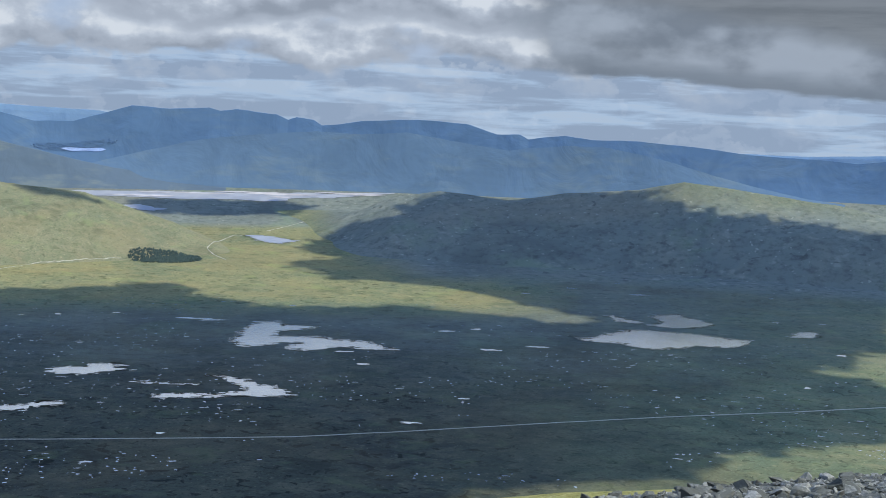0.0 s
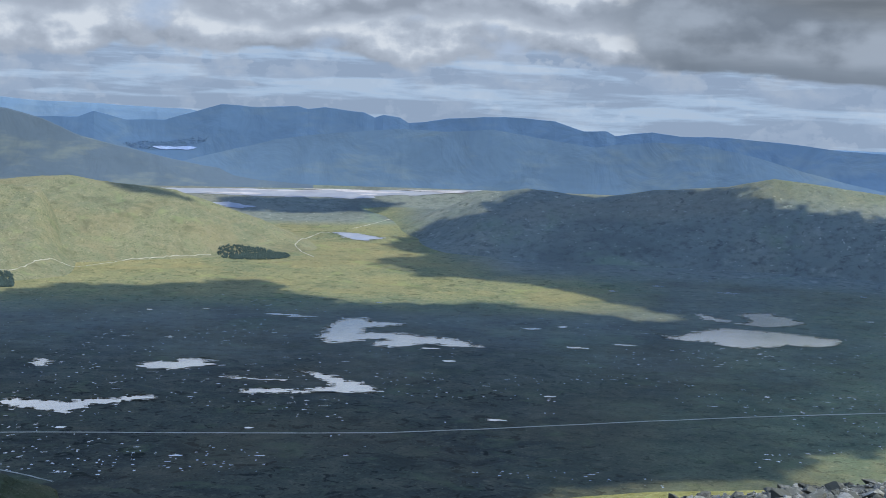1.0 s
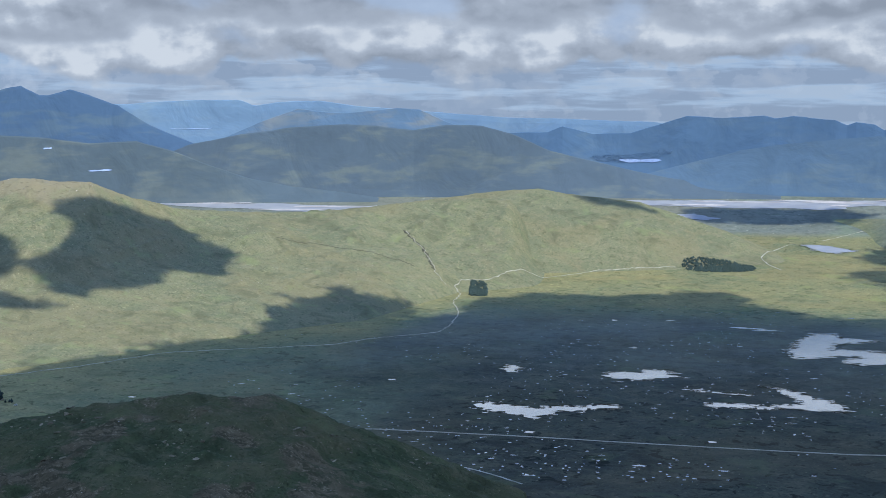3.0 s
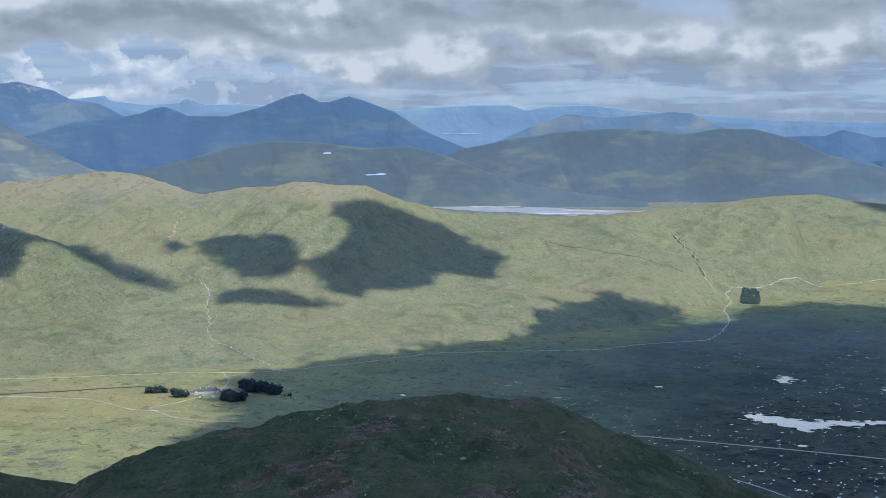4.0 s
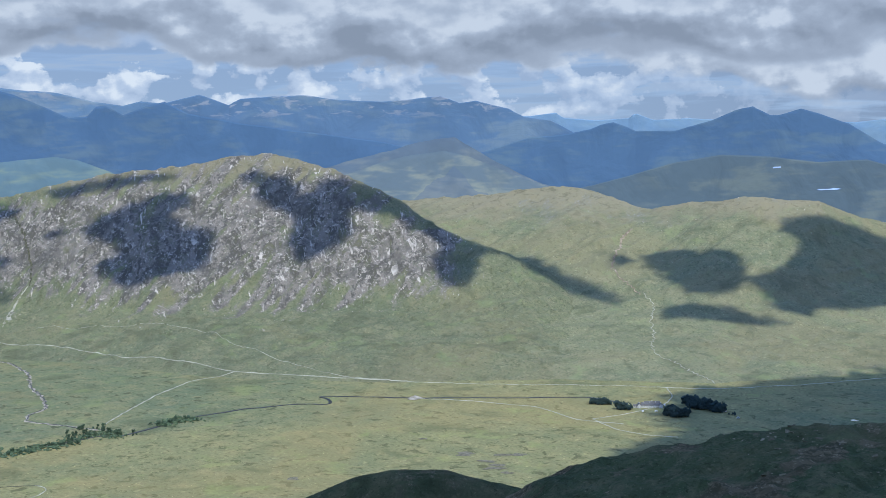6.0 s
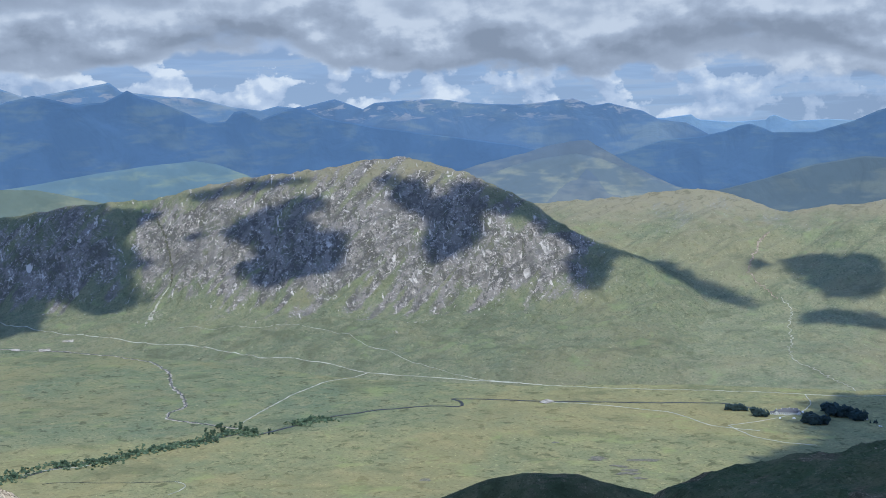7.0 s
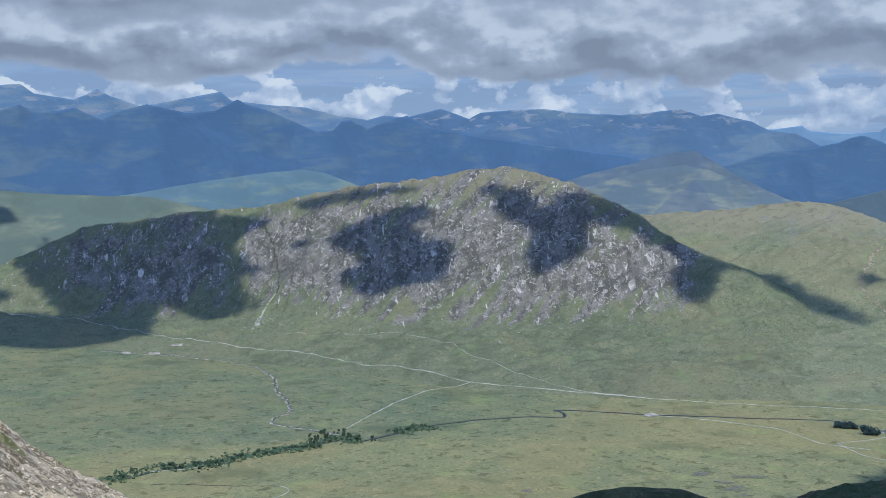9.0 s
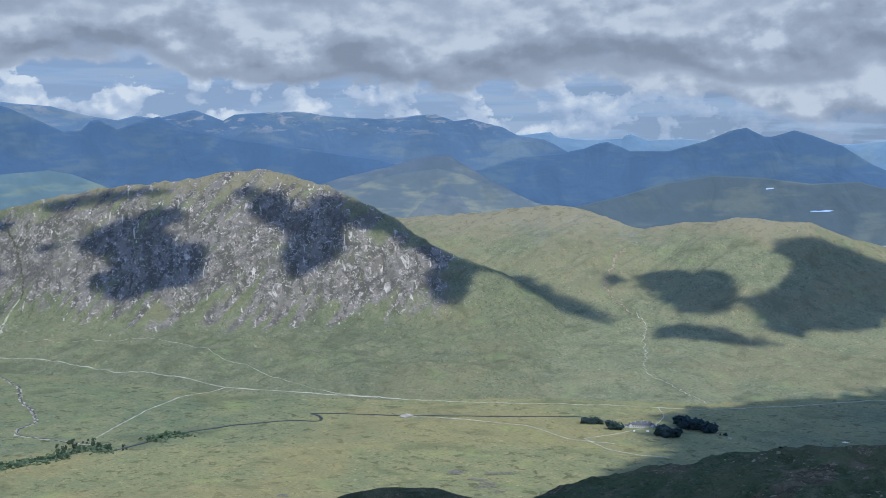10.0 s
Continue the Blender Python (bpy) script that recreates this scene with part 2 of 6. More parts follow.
def craggy(grass, rock_dark, rock, rock_pale, streak=0.05, fine=0.4, relief=2.0, grass_size=1.0, grain_way=(1.0, 0.4), blocks=0.0, runnels=0.0, tops=None):
    """Grass that gives way to broken rock where the mesh says that the slope is bare."""
    def build(n, where):
        c, rough, bump, dist = heath(*grass, grass_size)(n, where)
        if tops:
            # thin bleached turf and moss on the wind-swept heights
            z = n.add("ShaderNodeSeparateXYZ", {0: where}).outputs[2]
            worn = n.noise(n.stretch(where, 1, 1, 2.0), 0.014, 5.0, 0.6, 0.6)
            high = n.step(n.math("ADD", z, n.math("MULTIPLY", worn, 160.0)), tops, tops + 70.0)
            c = n.mix(n.math("MULTIPLY", high, 0.75), c, (0.245, 0.212, 0.140))
            c = n.mix(n.math("MULTIPLY", n.math("MULTIPLY", high, n.step(n.noise(where, 0.05, 5.0, 0.62, 0.8), 0.52, 0.62)), 0.6), c, (0.120, 0.112, 0.070))
        bare = n.add("ShaderNodeAttribute")
        bare.attribute_name = "bare"
        down = n.add("ShaderNodeAttribute")
        down.attribute_name = "run"
        run = n.noise(n.stretch(down.outputs["Vector"], *grain_way, 1), streak, 4.0, 0.58, 1.0)
        grain = n.noise(where, fine, 5.0, 0.7)
        crack = n.noise(n.stretch(where, 1, 1, 0.8), streak * 3.0, 4.0, 0.64, 1.2)
        show = n.math("ADD", n.math("MULTIPLY", bare.outputs["Fac"], 0.55), n.math("ADD", n.math("MULTIPLY", run, 0.5), n.math("MULTIPLY", crack, 0.4)))
        mask = n.step(show, 0.70, 0.96)
        stone = n.mix(n.step(n.math("ADD", n.math("MULTIPLY", run, 0.5), n.math("MULTIPLY", crack, 0.5)), 0.43, 0.53), rock_dark, rock)
        if runnels:
            vein = n.noise(n.stretch(down.outputs["Vector"], 1.0, 0.34, 1, 14.0), runnels * 1.7, 4.0, 0.6, 0.7)
            patch = n.noise(where, runnels * 0.4, 4.0, 0.6, 0.4)
            pale = n.math("MULTIPLY", n.step(vein, 0.585, 0.64), n.step(n.math("ADD", n.math("MULTIPLY", patch, 0.6), n.math("MULTIPLY", crack, 0.4)), 0.46, 0.56))
            mask = n.math("MAXIMUM", mask, n.math("MULTIPLY", pale, n.step(bare.outputs["Fac"], 0.08, 0.45)))
            stone = n.mix(n.math("MULTIPLY", n.step(n.noise(where, 0.045, 5.0, 0.62, 0.6), 0.50, 0.62), 0.38), stone, tuple(v * 0.75 for v in grass[0]))
            stone = n.mix(pale, stone, tuple(v * 1.12 for v in rock_pale))
        stone = n.mix(n.math("MULTIPLY", n.step(n.math("ADD", n.math("MULTIPLY", crack, 0.7), n.math("MULTIPLY", grain, 0.3)), 0.545, 0.615), 0.8), stone, rock_pale)
        if blocks:
            bent = n.add("ShaderNodeVectorMath", {0: n.stretch(down.outputs["Vector"], 0.42, 1.0, 1), 1: n.stretch(n.add("ShaderNodeTexNoise", {"Vector": where, "Scale": 0.9, "Detail": 3.0}).outputs["Color"], 0.5, 0.5, 0.0)}, operation="ADD").outputs[0]
            joint = n.add("ShaderNodeTexVoronoi", {"Vector": bent, "Scale": blocks})
            joint.feature = "DISTANCE_TO_EDGE"
            cell = n.add("ShaderNodeTexVoronoi", {"Vector": bent, "Scale": blocks})
            tone = n.add("ShaderNodeSeparateColor", {0: cell.outputs["Color"]}).outputs[0]
            stone = n.mix(n.step(tone, 0.75, 0.1), stone, rock_dark)
            stone = n.mix(n.step(tone, 0.6, 1.0), stone, rock_pale)
            stone = n.mix(n.step(n.math("ADD", joint.outputs["Distance"], n.math("MULTIPLY", n.math("SUBTRACT", grain, 0.5), 0.2)), 0.10, 0.02), stone, tuple(v * 0.25 for v in rock_dark))
        stone = n.mix(n.math("MULTIPLY", n.step(n.noise(where, streak * 0.45, 4.0, 0.6, 0.5), 0.48, 0.64), 0.6), stone, rock_dark)
        return n.mix(mask, c, stone), 0.92, n.math("ADD", bump, n.math("MULTIPLY", crack, 1.5)), relief
    return build


HILL_TONES = ((0.147, 0.160, 0.096), (0.179, 0.186, 0.106), (0.222, 0.211, 0.127))
WARM_TONES = ((0.153, 0.165, 0.099), (0.187, 0.192, 0.110), (0.232, 0.217, 0.132))
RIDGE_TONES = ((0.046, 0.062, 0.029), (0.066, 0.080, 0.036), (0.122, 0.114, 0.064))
CRAG = surface("crag_and_grass", craggy(HILL_TONES, (0.094, 0.088, 0.078), (0.212, 0.189, 0.165), (0.470, 0.422, 0.368), 0.034, 0.22, 3.0, 1.0, (1.0, 0.5), 0.0, 0.040, 385.0))
HILLSIDE = surface("stony_grass", craggy(WARM_TONES, (0.13, 0.135, 0.09), (0.20, 0.19, 0.15), (0.30, 0.28, 0.25), 0.03, 0.2, 0.9, tops=290.0))
def drift_of(n, where):
    return n.noise(where, 0.005, 5.0, 0.6)


def moor_build(n, where):
    """Heather moor that turns to pale valley turf, and far off to painted haze grey, where the sheet says so."""
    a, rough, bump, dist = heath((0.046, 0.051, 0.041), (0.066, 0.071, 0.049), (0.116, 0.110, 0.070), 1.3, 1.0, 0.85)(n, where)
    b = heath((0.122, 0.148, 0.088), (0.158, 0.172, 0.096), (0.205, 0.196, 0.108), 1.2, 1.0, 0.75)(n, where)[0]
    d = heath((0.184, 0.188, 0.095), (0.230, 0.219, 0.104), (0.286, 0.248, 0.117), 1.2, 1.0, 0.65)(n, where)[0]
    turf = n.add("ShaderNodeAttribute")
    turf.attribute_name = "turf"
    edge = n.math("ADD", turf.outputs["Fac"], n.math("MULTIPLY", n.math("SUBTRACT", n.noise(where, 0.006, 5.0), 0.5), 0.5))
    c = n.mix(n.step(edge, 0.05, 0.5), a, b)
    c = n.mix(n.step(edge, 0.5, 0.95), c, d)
    # grey haze of distance, mixed into the moor's colour
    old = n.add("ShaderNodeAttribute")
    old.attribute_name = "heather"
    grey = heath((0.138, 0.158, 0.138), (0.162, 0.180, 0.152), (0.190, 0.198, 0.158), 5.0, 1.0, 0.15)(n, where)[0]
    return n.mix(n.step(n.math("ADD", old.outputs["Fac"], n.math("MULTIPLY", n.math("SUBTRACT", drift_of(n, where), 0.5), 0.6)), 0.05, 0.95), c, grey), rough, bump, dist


GROUND = surface("moor_and_turf", moor_build)
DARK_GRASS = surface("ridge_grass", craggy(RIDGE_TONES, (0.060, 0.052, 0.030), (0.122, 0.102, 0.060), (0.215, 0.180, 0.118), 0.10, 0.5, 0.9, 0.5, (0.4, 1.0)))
SHOULDER = surface("dry_grass", heath((0.22, 0.21, 0.07), (0.28, 0.26, 0.09), (0.3, 0.28, 0.12), 0.3))
ARETE = surface("arete_rock", craggy(((0.16, 0.165, 0.06), (0.20, 0.195, 0.08), (0.24, 0.22, 0.1)), (0.165, 0.122, 0.074), (0.56, 0.44, 0.285), (0.90, 0.755, 0.52), 0.9, 5.0, 0.16, 0.08, (0.35, 1.0)))


def water_build(n, where):
    ripple = n.noise(where, 0.35, 3.0, 0.6)
    m = n.mix(n.step(n.noise(where, 0.02, 3.0), 0.35, 0.7), (0.80, 0.79, 0.75), (0.88, 0.865, 0.82))
    return m, 0.16, ripple, 0.01


WATER = surface("still_water", water_build)
WATER.node_tree.nodes["Principled BSDF"].inputs["Metallic"].default_value = 1.0


def plain_mat(name, a, b, scale, rough=0.9, relief=0.1):
    def build(n, where):
        v = n.noise(where, scale, 5.0, 0.6)
        return n.mix(n.step(v, 0.35, 0.65), a, b), rough, v, relief
    return surface(name, build, 0.25)


ROAD = plain_mat("pale_road", (0.31, 0.280, 0.205), (0.40, 0.365, 0.275), 0.05)
TRACK = plain_mat("gravel_track", (0.22, 0.216, 0.155), (0.42, 0.397, 0.315), 0.04)

# ---- terrain ----
def lattice(ix, iy, seed):
    h = (ix.astype(np.int64) * 374761393 + iy.astype(np.int64) * 668265263 + seed * 974711) & 0xFFFFFFFF
    h = ((h ^ (h >> 13)) * 1274126177) & 0xFFFFFFFF
    h = ((h ^ (h >> 16)) * 1597334677) & 0xFFFFFFFF
    return (h & 0xFFFF) / 65535.0


def soft_noise(x, y, seed=0):
    ix, iy = np.floor(x), np.floor(y)
    fx, fy = x - ix, y - iy
    fx, fy = fx * fx * (3 - 2 * fx), fy * fy * (3 - 2 * fy)
    a, b = lattice(ix, iy, seed), lattice(ix + 1, iy, seed)
    c, d = lattice(ix, iy + 1, seed), lattice(ix + 1, iy + 1, seed)
    return (a + (b - a) * fx) * (1 - fy) + (c + (d - c) * fx) * fy


def rolling(x, y, size, octaves=4, seed=0, ridged=False):
    total, amp, norm = 0.0, 1.0, 0.0
    for k in range(octaves):
        v = soft_noise(x / size + 17.3 * k, y / size - 9.1 * k, seed + k) * 2 - 1
        total = total + amp * ((1 - 2 * np.abs(v)) if ridged else v)
        norm, amp, size = norm + amp, amp * 0.5, size * 0.5
    return total / norm


def plain_height(r):
    """The level moor, which climbs a little past 2.8 km."""
    r = np.minimum(np.asarray(r, float), 4895.0)
    far = np.where(r < 2800, np.maximum(r, 1.0), 2800 - 2100 * np.log(np.maximum(1 - (np.maximum(r, 2800) - 2800) / 2100, 1e-9)))
    return np.where(r < 2800, 0.0, EYE * (1 - r / far))


def sheet_height(b, r):
    """The ground sheet: the plain, and the flank of the mountain that the camera stands on."""
    x, y = -r * np.sin(np.radians(b)), r * np.cos(np.radians(b))
    flank = 428.4 - 0.62 * r + np.minimum(r * 0.01, 3) * rolling(x, y, 60, 3, 5)
    moor = plain_height(r) + np.interp(b, [0, 36, 46, 100, 110], [0.35, 0.35, 1.3, 1.3, 0.35]) * rolling(x, y, 45, 3, 11)
    return np.maximum(moor, flank)


class Landform:
    """A hill on a fan-shaped grid: rails (foot, shoulder, crest, back) of (bearing, distance, height), with relief on top."""

    def __init__(self, rails, b0, b1, nb, r0, r1, nr, soft=2.0, relief=(0, 100), crag=(0, 40), seed=0, keep=True, fade=1.5, sunk=True, ribs=None):
        self.b, self.r = np.linspace(b0, b1, nb), np.linspace(r0, r1, nr)
        bb, rr = np.meshgrid(self.b, self.r, indexing="ij")
        lines = []
        for rail in rails:
            rail = sorted(rail)
            rb = [p[0] for p in rail]
            lines.append((np.interp(self.b, rb, [p[1] for p in rail]), np.interp(self.b, rb, [p[2] for p in rail])))
        z = np.empty_like(bb)
        for i in range(nb):
            z[i] = np.interp(self.r, [l[0][i] for l in lines], [l[1][i] for l in lines])
            if sunk:
                z[i] = np.where(self.r < lines[0][0][i], plain_height(self.r) - 6.0, z[i])
        peak = z.max(axis=1)
        if soft > 0:
            k = np.arange(-int(soft * 3), int(soft * 3) + 1)
            w = np.exp(-0.5 * (k / soft) ** 2)
            w /= w.sum()
            pad = np.pad(z, ((0, 0), (len(k) // 2, len(k) // 2)), mode="edge")
            z = sum(w[j] * pad[:, j:j + nr] for j in range(len(k)))
        x, y = -rr * np.sin(np.radians(bb)), rr * np.cos(np.radians(bb))
        base = plain_height(rr)
        rise = np.clip((z - base) / 25.0, 0, 1)
        if relief[0]:
            z = z + rise * relief[0] * rolling(x, y, relief[1], 5, seed)
        if crag[0]:
            z = z + rise * crag[0] * rolling(x, y, crag[1], 5, seed + 50, True)
        if ribs:
            steep = np.clip((z - base - 45.0) / 90.0, 0, 1) * np.clip((peak[:, None] - z) / 45.0, 0.12, 1)
            z = z + steep * ribs[0] * rolling(np.radians(bb) * rr + 0.12 * rr, rr * ribs[2], ribs[1], 4, seed + 70, True)
        if keep:
            lift = peak - z.max(axis=1)
            k = np.exp(-0.5 * (np.arange(-30, 31) / 10.0) ** 2)
            lift = np.convolve(np.pad(lift, 30, mode="edge"), k / k.sum(), "valid")
            z = z + lift[:, None] * rise
        edge = np.clip(np.minimum(bb - b0, b1 - bb) / fade, 0, 1)
        edge = edge * edge * (3 - 2 * edge)
        z = z * edge + (sheet_height(bb, rr) - 4.0) * (1 - edge)
        self.rails, self.crisp = lines, soft == 0
        self.x, self.y, self.z = x, y, z

    def height(self, b, r):
        b, r = np.broadcast_arrays(np.asarray(b, float), np.asarray(r, float))
        u = (b - self.b[0]) / (self.b[-1] - self.b[0]) * (len(self.b) - 1)
        v = (r - self.r[0]) / (self.r[-1] - self.r[0]) * (len(self.r) - 1)
        inside = (u >= 0) & (u <= len(self.b) - 1) & (v >= 0) & (v <= len(self.r) - 1)
        i, j = np.clip(u.astype(int), 0, len(self.b) - 2), np.clip(v.astype(int), 0, len(self.r) - 2)
        fu, fv = np.clip(u - i, 0, 1), np.clip(v - j, 0, 1)
        z = (self.z[i, j] * (1 - fu) + self.z[i + 1, j] * fu) * (1 - fv) + (self.z[i, j + 1] * (1 - fu) + self.z[i + 1, j + 1] * fu) * fv
        return np.where(inside, z, -999.0)


def foot_rail(points, sink=2.0):
    return [(b, r, float(plain_height(r)) - sink) for b, r in points]


def simple_range(crest, rc, depth, back=60.0, soft=1.0, relief=(6, 120), nb=400, nr=40, seed=0, fade=0.8):
    """A far range: from the plain up to its crest at rc, and down behind."""
    soft = 0.0 if rc >= 4600 else soft
    b0, b1 = min(p[0] for p in crest) - 0.2, max(p[0] for p in crest) + 0.2
    top = [(b, rc, z) for b, z in crest]
    mids = [[(b, rc - depth * (1 - f), plain_height(rc - depth * (1 - f)) + (z - plain_height(rc)) * f ** 1.2) for b, z in crest] for f in (0.15, 0.3, 0.45, 0.6, 0.75, 0.9)]
    foot = [(b, rc - depth, float(plain_height(rc - depth)) - 2) for b, z in crest]
    rear = [(b, min(rc + back, 4960.0), z - 0.7 * back) for b, z in crest]
    return Landform([foot, *mids, top, rear], b0, b1, nb, rc - depth, min(rc + back, 4960.0), nr, soft, relief, seed=seed, fade=fade, ribs=(9 if rc < 4600 else 3, 170, 0.5))


LAND = {}
# the big craggy hill across the valley
LAND["craggy_hill"] = Landform([
    foot_rail([(46, 2330), (50, 2330), (57, 2315), (61, 2370), (65, 2450), (68, 2600), (72, 2760), (76, 2920), (80, 3120), (88, 3300)]),
    [(84.48, 3560, 56.2), (83.18, 3500, 55.4), (78.67, 3380, 41.5), (72.78, 3130, 60.5), (66.71, 2880, 67.3), (59.36, 2780, 68.6), (54.54, 2760, 81.1), (51.02, 2790, 108.4), (48.72, 2800, 79.9), (47.14, 2800, 58.5)],
    [(84.44, 3780, 116.9), (83.11, 3740, 154.3), (80.84, 3700, 220), (79.69, 3660, 257.6), (77.85, 3620, 268.3), (75.51, 3560, 292.7), (72.18, 3480, 306.1), (70.97, 3440, 327.9), (68.54, 3380, 355.9), (64.65, 3280, 379.6), (63.43, 3250, 395.6), (61.72, 3220, 401.3), (60.51, 3180, 385.9), (59.31, 3130, 367.2), (58.11, 3080, 341.3), (56.19, 3020, 291.1), (54.53, 2970, 230.3), (52.18, 2930, 183.8), (51.02, 2900, 164.8), (48.72, 2880, 105.7), (47.14, 2860, 62.3)],
    [(46, 3300, 60), (57, 3450, 100), (63, 3750, 250), (75, 3980, 180), (88, 4030, 90)],
], 47, 87.5, 840, 2300, 4020, 410, 1.5, (7, 180), (8, 55), 1, fade=2.0, ribs=(11, 46, 0.3))
# green hills right of it
LAND["green_hill"] = Landform([
    foot_rail([(18, 3300), (23, 3150), (27, 2750), (33, 2560), (38, 2400), (43, 2300), (50, 2330), (62, 2500)]),
    [(56.16, 2850, 82), (49.58, 2780, 79.4), (44.49, 2760, 76.5), (40.56, 2760, 74.2), (35.66, 2900, 80.5), (30.85, 3100, 84.7), (26.18, 3350, 102.9), (22.41, 3500, 107.2)],
    [(58.05, 3500, 258.9), (56.01, 3480, 271.3), (52.55, 3420, 284.2), (49.47, 3380, 307.1), (47.8, 3340, 293.1), (46.36, 3300, 263), (45.4, 3260, 250.4), (44.18, 3240, 264.5), (42.96, 3200, 272.6), (41.01, 3180, 282), (38.57, 3180, 271.5), (36.87, 3250, 230.2), (34.45, 3380, 188.8), (29.68, 3500, 173.6), (26.21, 3600, 185.9), (22.44, 3650, 200)],
    [(18, 3900, 60), (40, 3800, 100), (62, 3900, 100)],
], 19, 60, 620, 2250, 3850, 320, 2.5, (13, 140), (6, 70), 21, fade=2.0, ribs=(8, 75, 0.25))
LAND["grassy_dome"] = Landform([
    foot_rail([(8, 3700), (10.3, 3650), (13.5, 3560), (20, 3450), (23, 3330), (27, 3250), (34, 3300)]),
    [(29.71, 3550, 92.3), (24.94, 3600, 117.6), (19.59, 3680, 128.8), (15.19, 3720, 113.6), (12.74, 3730, 76), (10.07, 3740, 39.5)],
    [(30.86, 3800, 145.3), (27.33, 3830, 158.9), (24.94, 3860, 177), (21.55, 3900, 205.9), (19.61, 3920, 214.5), (18.14, 3920, 197.4), (15.21, 3900, 178.3), (11.54, 3850, 99.4), (10.07, 3830, 49.7), (8.87, 3800, 35.6)],
    [(8, 4200, 40), (20, 4250, 80), (34, 4200, 60)],
], 8.5, 33, 420, 3230, 4230, 160, 2.0, (6, 130), (2.5, 50), 31, fade=1.5, ribs=(4, 60, 0.3))
LAND["shaded_hill"] = Landform([
    foot_rail([(-24, 3560), (-18, 3600), (-10, 3640), (-3, 3640), (3.5, 3700), (5.5, 3860), (7, 3950)]),
    [(6.92, 3940, 14.5), (4.51, 3940, 53), (2.08, 3860, 94.2), (-2.82, 3820, 90.8), (-7.66, 3820, 105.9), (-12.4, 3800, 124.5), (-18.5, 3760, 121.7)],
    [(6.92, 4000, 20.2), (5.49, 4060, 62), (4.06, 4120, 116.1), (2.38, 4140, 171.8), (0.19, 4120, 200), (-2.75, 4080, 180.9), (-5.16, 4080, 209.1), (-8.27, 4080, 231.1), (-10.15, 4080, 261.3), (-12.28, 4060, 247.3), (-14.6, 4060, 227), (-16.65, 4040, 214.3), (-18.41, 4020, 189.8), (-20, 4000, 173.7)],
    [(-24, 4300, 60), (0, 4380, 110), (7, 4400, 110)],
], -22, 8.0, 500, 3500, 4380, 160, 2.5, (6, 200), (1.5, 60), 41, fade=1.5)
# the ridge below the summit, with its knoll
LAND["near_ridge"] = Landform([
    [(18, 560, 60), (66, 560, 60)],
    [(62.27, 700, 180.8), (53, 720, 191.6), (45.64, 720, 199.1), (38.14, 720, 210.7), (30.76, 720, 213.1), (22.09, 720, 180.7), (19.14, 720, 169.9)],
    [(62.13, 880, 168.2), (55.29, 880, 179.9), (51.22, 880, 194.6), (49.5, 880, 208.6), (46.55, 880, 218.4), (44.32, 880, 227.2), (41.1, 880, 236.1), (38.12, 880, 242.9), (35.66, 880, 245.8), (33.7, 880, 245.1), (31.04, 880, 242.2), (28.4, 880, 225.8), (26.04, 880, 212.5), (22.18, 880, 190.5), (19.25, 880, 174.5)],
    [(18, 1000, 60), (30, 1100, 150), (45, 1100, 90), (66, 1000, 30)],
    [(18, 1200, -5), (66, 1200, -5)],
], 19, 65, 460, 540, 1190, 240, 1.8, (7, 75), (4.5, 30), 61, sunk=False, fade=1.0)
LAND["dark_knoll"] = Landform([
    [(46, 900, 20), (64, 900, 20)],
    [(61.2, 1060, 139.2), (59.84, 1060, 149), (58.47, 1060, 158.7), (56.86, 1060, 163.8), (54.53, 1060, 163.3), (52.65, 1060, 153.6), (51.22, 1060, 147.4), (48.57, 1060, 120.6)],
    [(46, 1200, -5), (64, 1200, -5)],
], 46.5, 63, 200, 890, 1190, 80, 3.0, (2, 60), (1, 25), 71, sunk=False, fade=1.0)
LAND["sunny_shoulder"] = Landform([
    [(-26, 300, 180), (8, 300, 180)],
    [(4.13, 520, 265.4), (-0.82, 520, 277.4), (-2.81, 520, 280.6), (-5.77, 520, 284.3), (-8.22, 520, 286.7), (-10.64, 520, 289.4), (-12.55, 520, 290.7), (-15.39, 520, 288.9), (-19.28, 520, 282.4)],
    [(-26, 640, 150), (8, 640, 150)],
], -24, 7, 240, 300, 640, 80, 4.0, (1, 60), (0, 40), 81, sunk=False, fade=1.0)
# middle-far hills
LAND["far_moor_hill"] = simple_range([(71.64, 228.2), (73.79, 266.6), (75.45, 295.5), (77.09, 324.1), (78.96, 327.5), (81.7, 340.9), (83.27, 352.2), (84.6, 341.5), (87.83, 333.3)], 4100, 560, 200, 2.0, (4, 150), 260, 90, 101)
LAND["low_ridge"] = simple_range([(67.24, 291.9), (68.44, 345.4), (69.65, 382.3), (70.61, 394.8), (72.06, 386), (74.47, 364.1), (76.85, 335.4), (78.96, 312.2), (81.28, 277.5)], 4350, 300, 100, 1.5, (3, 120), 200, 60, 111)
LAND["brown_hill"] = simple_range([(46.73, 200.3), (48.52, 236.7), (50.11, 277.5), (52.18, 356.3), (53.12, 403.4), (53.82, 437.4), (54.52, 432.7), (56.18, 403), (58.1, 367.6), (60.28, 322.8), (62.71, 287.6), (65.16, 248.7)], 4450, 420, 100, 2.5, (18, 170), 240, 60, 121, 2.2)
LAND["lit_spur"] = simple_range([(46.73, 198.6), (48.52, 234.4), (49.88, 269), (51.49, 317), (53.12, 369.2), (54.29, 392.3), (55.71, 379.1), (57.14, 354.7), (58.35, 322.6), (60.28, 287.4), (62.72, 248.9)], 4380, 300, 90, 1.5, (9, 140), 240, 60, 125, 2.2)
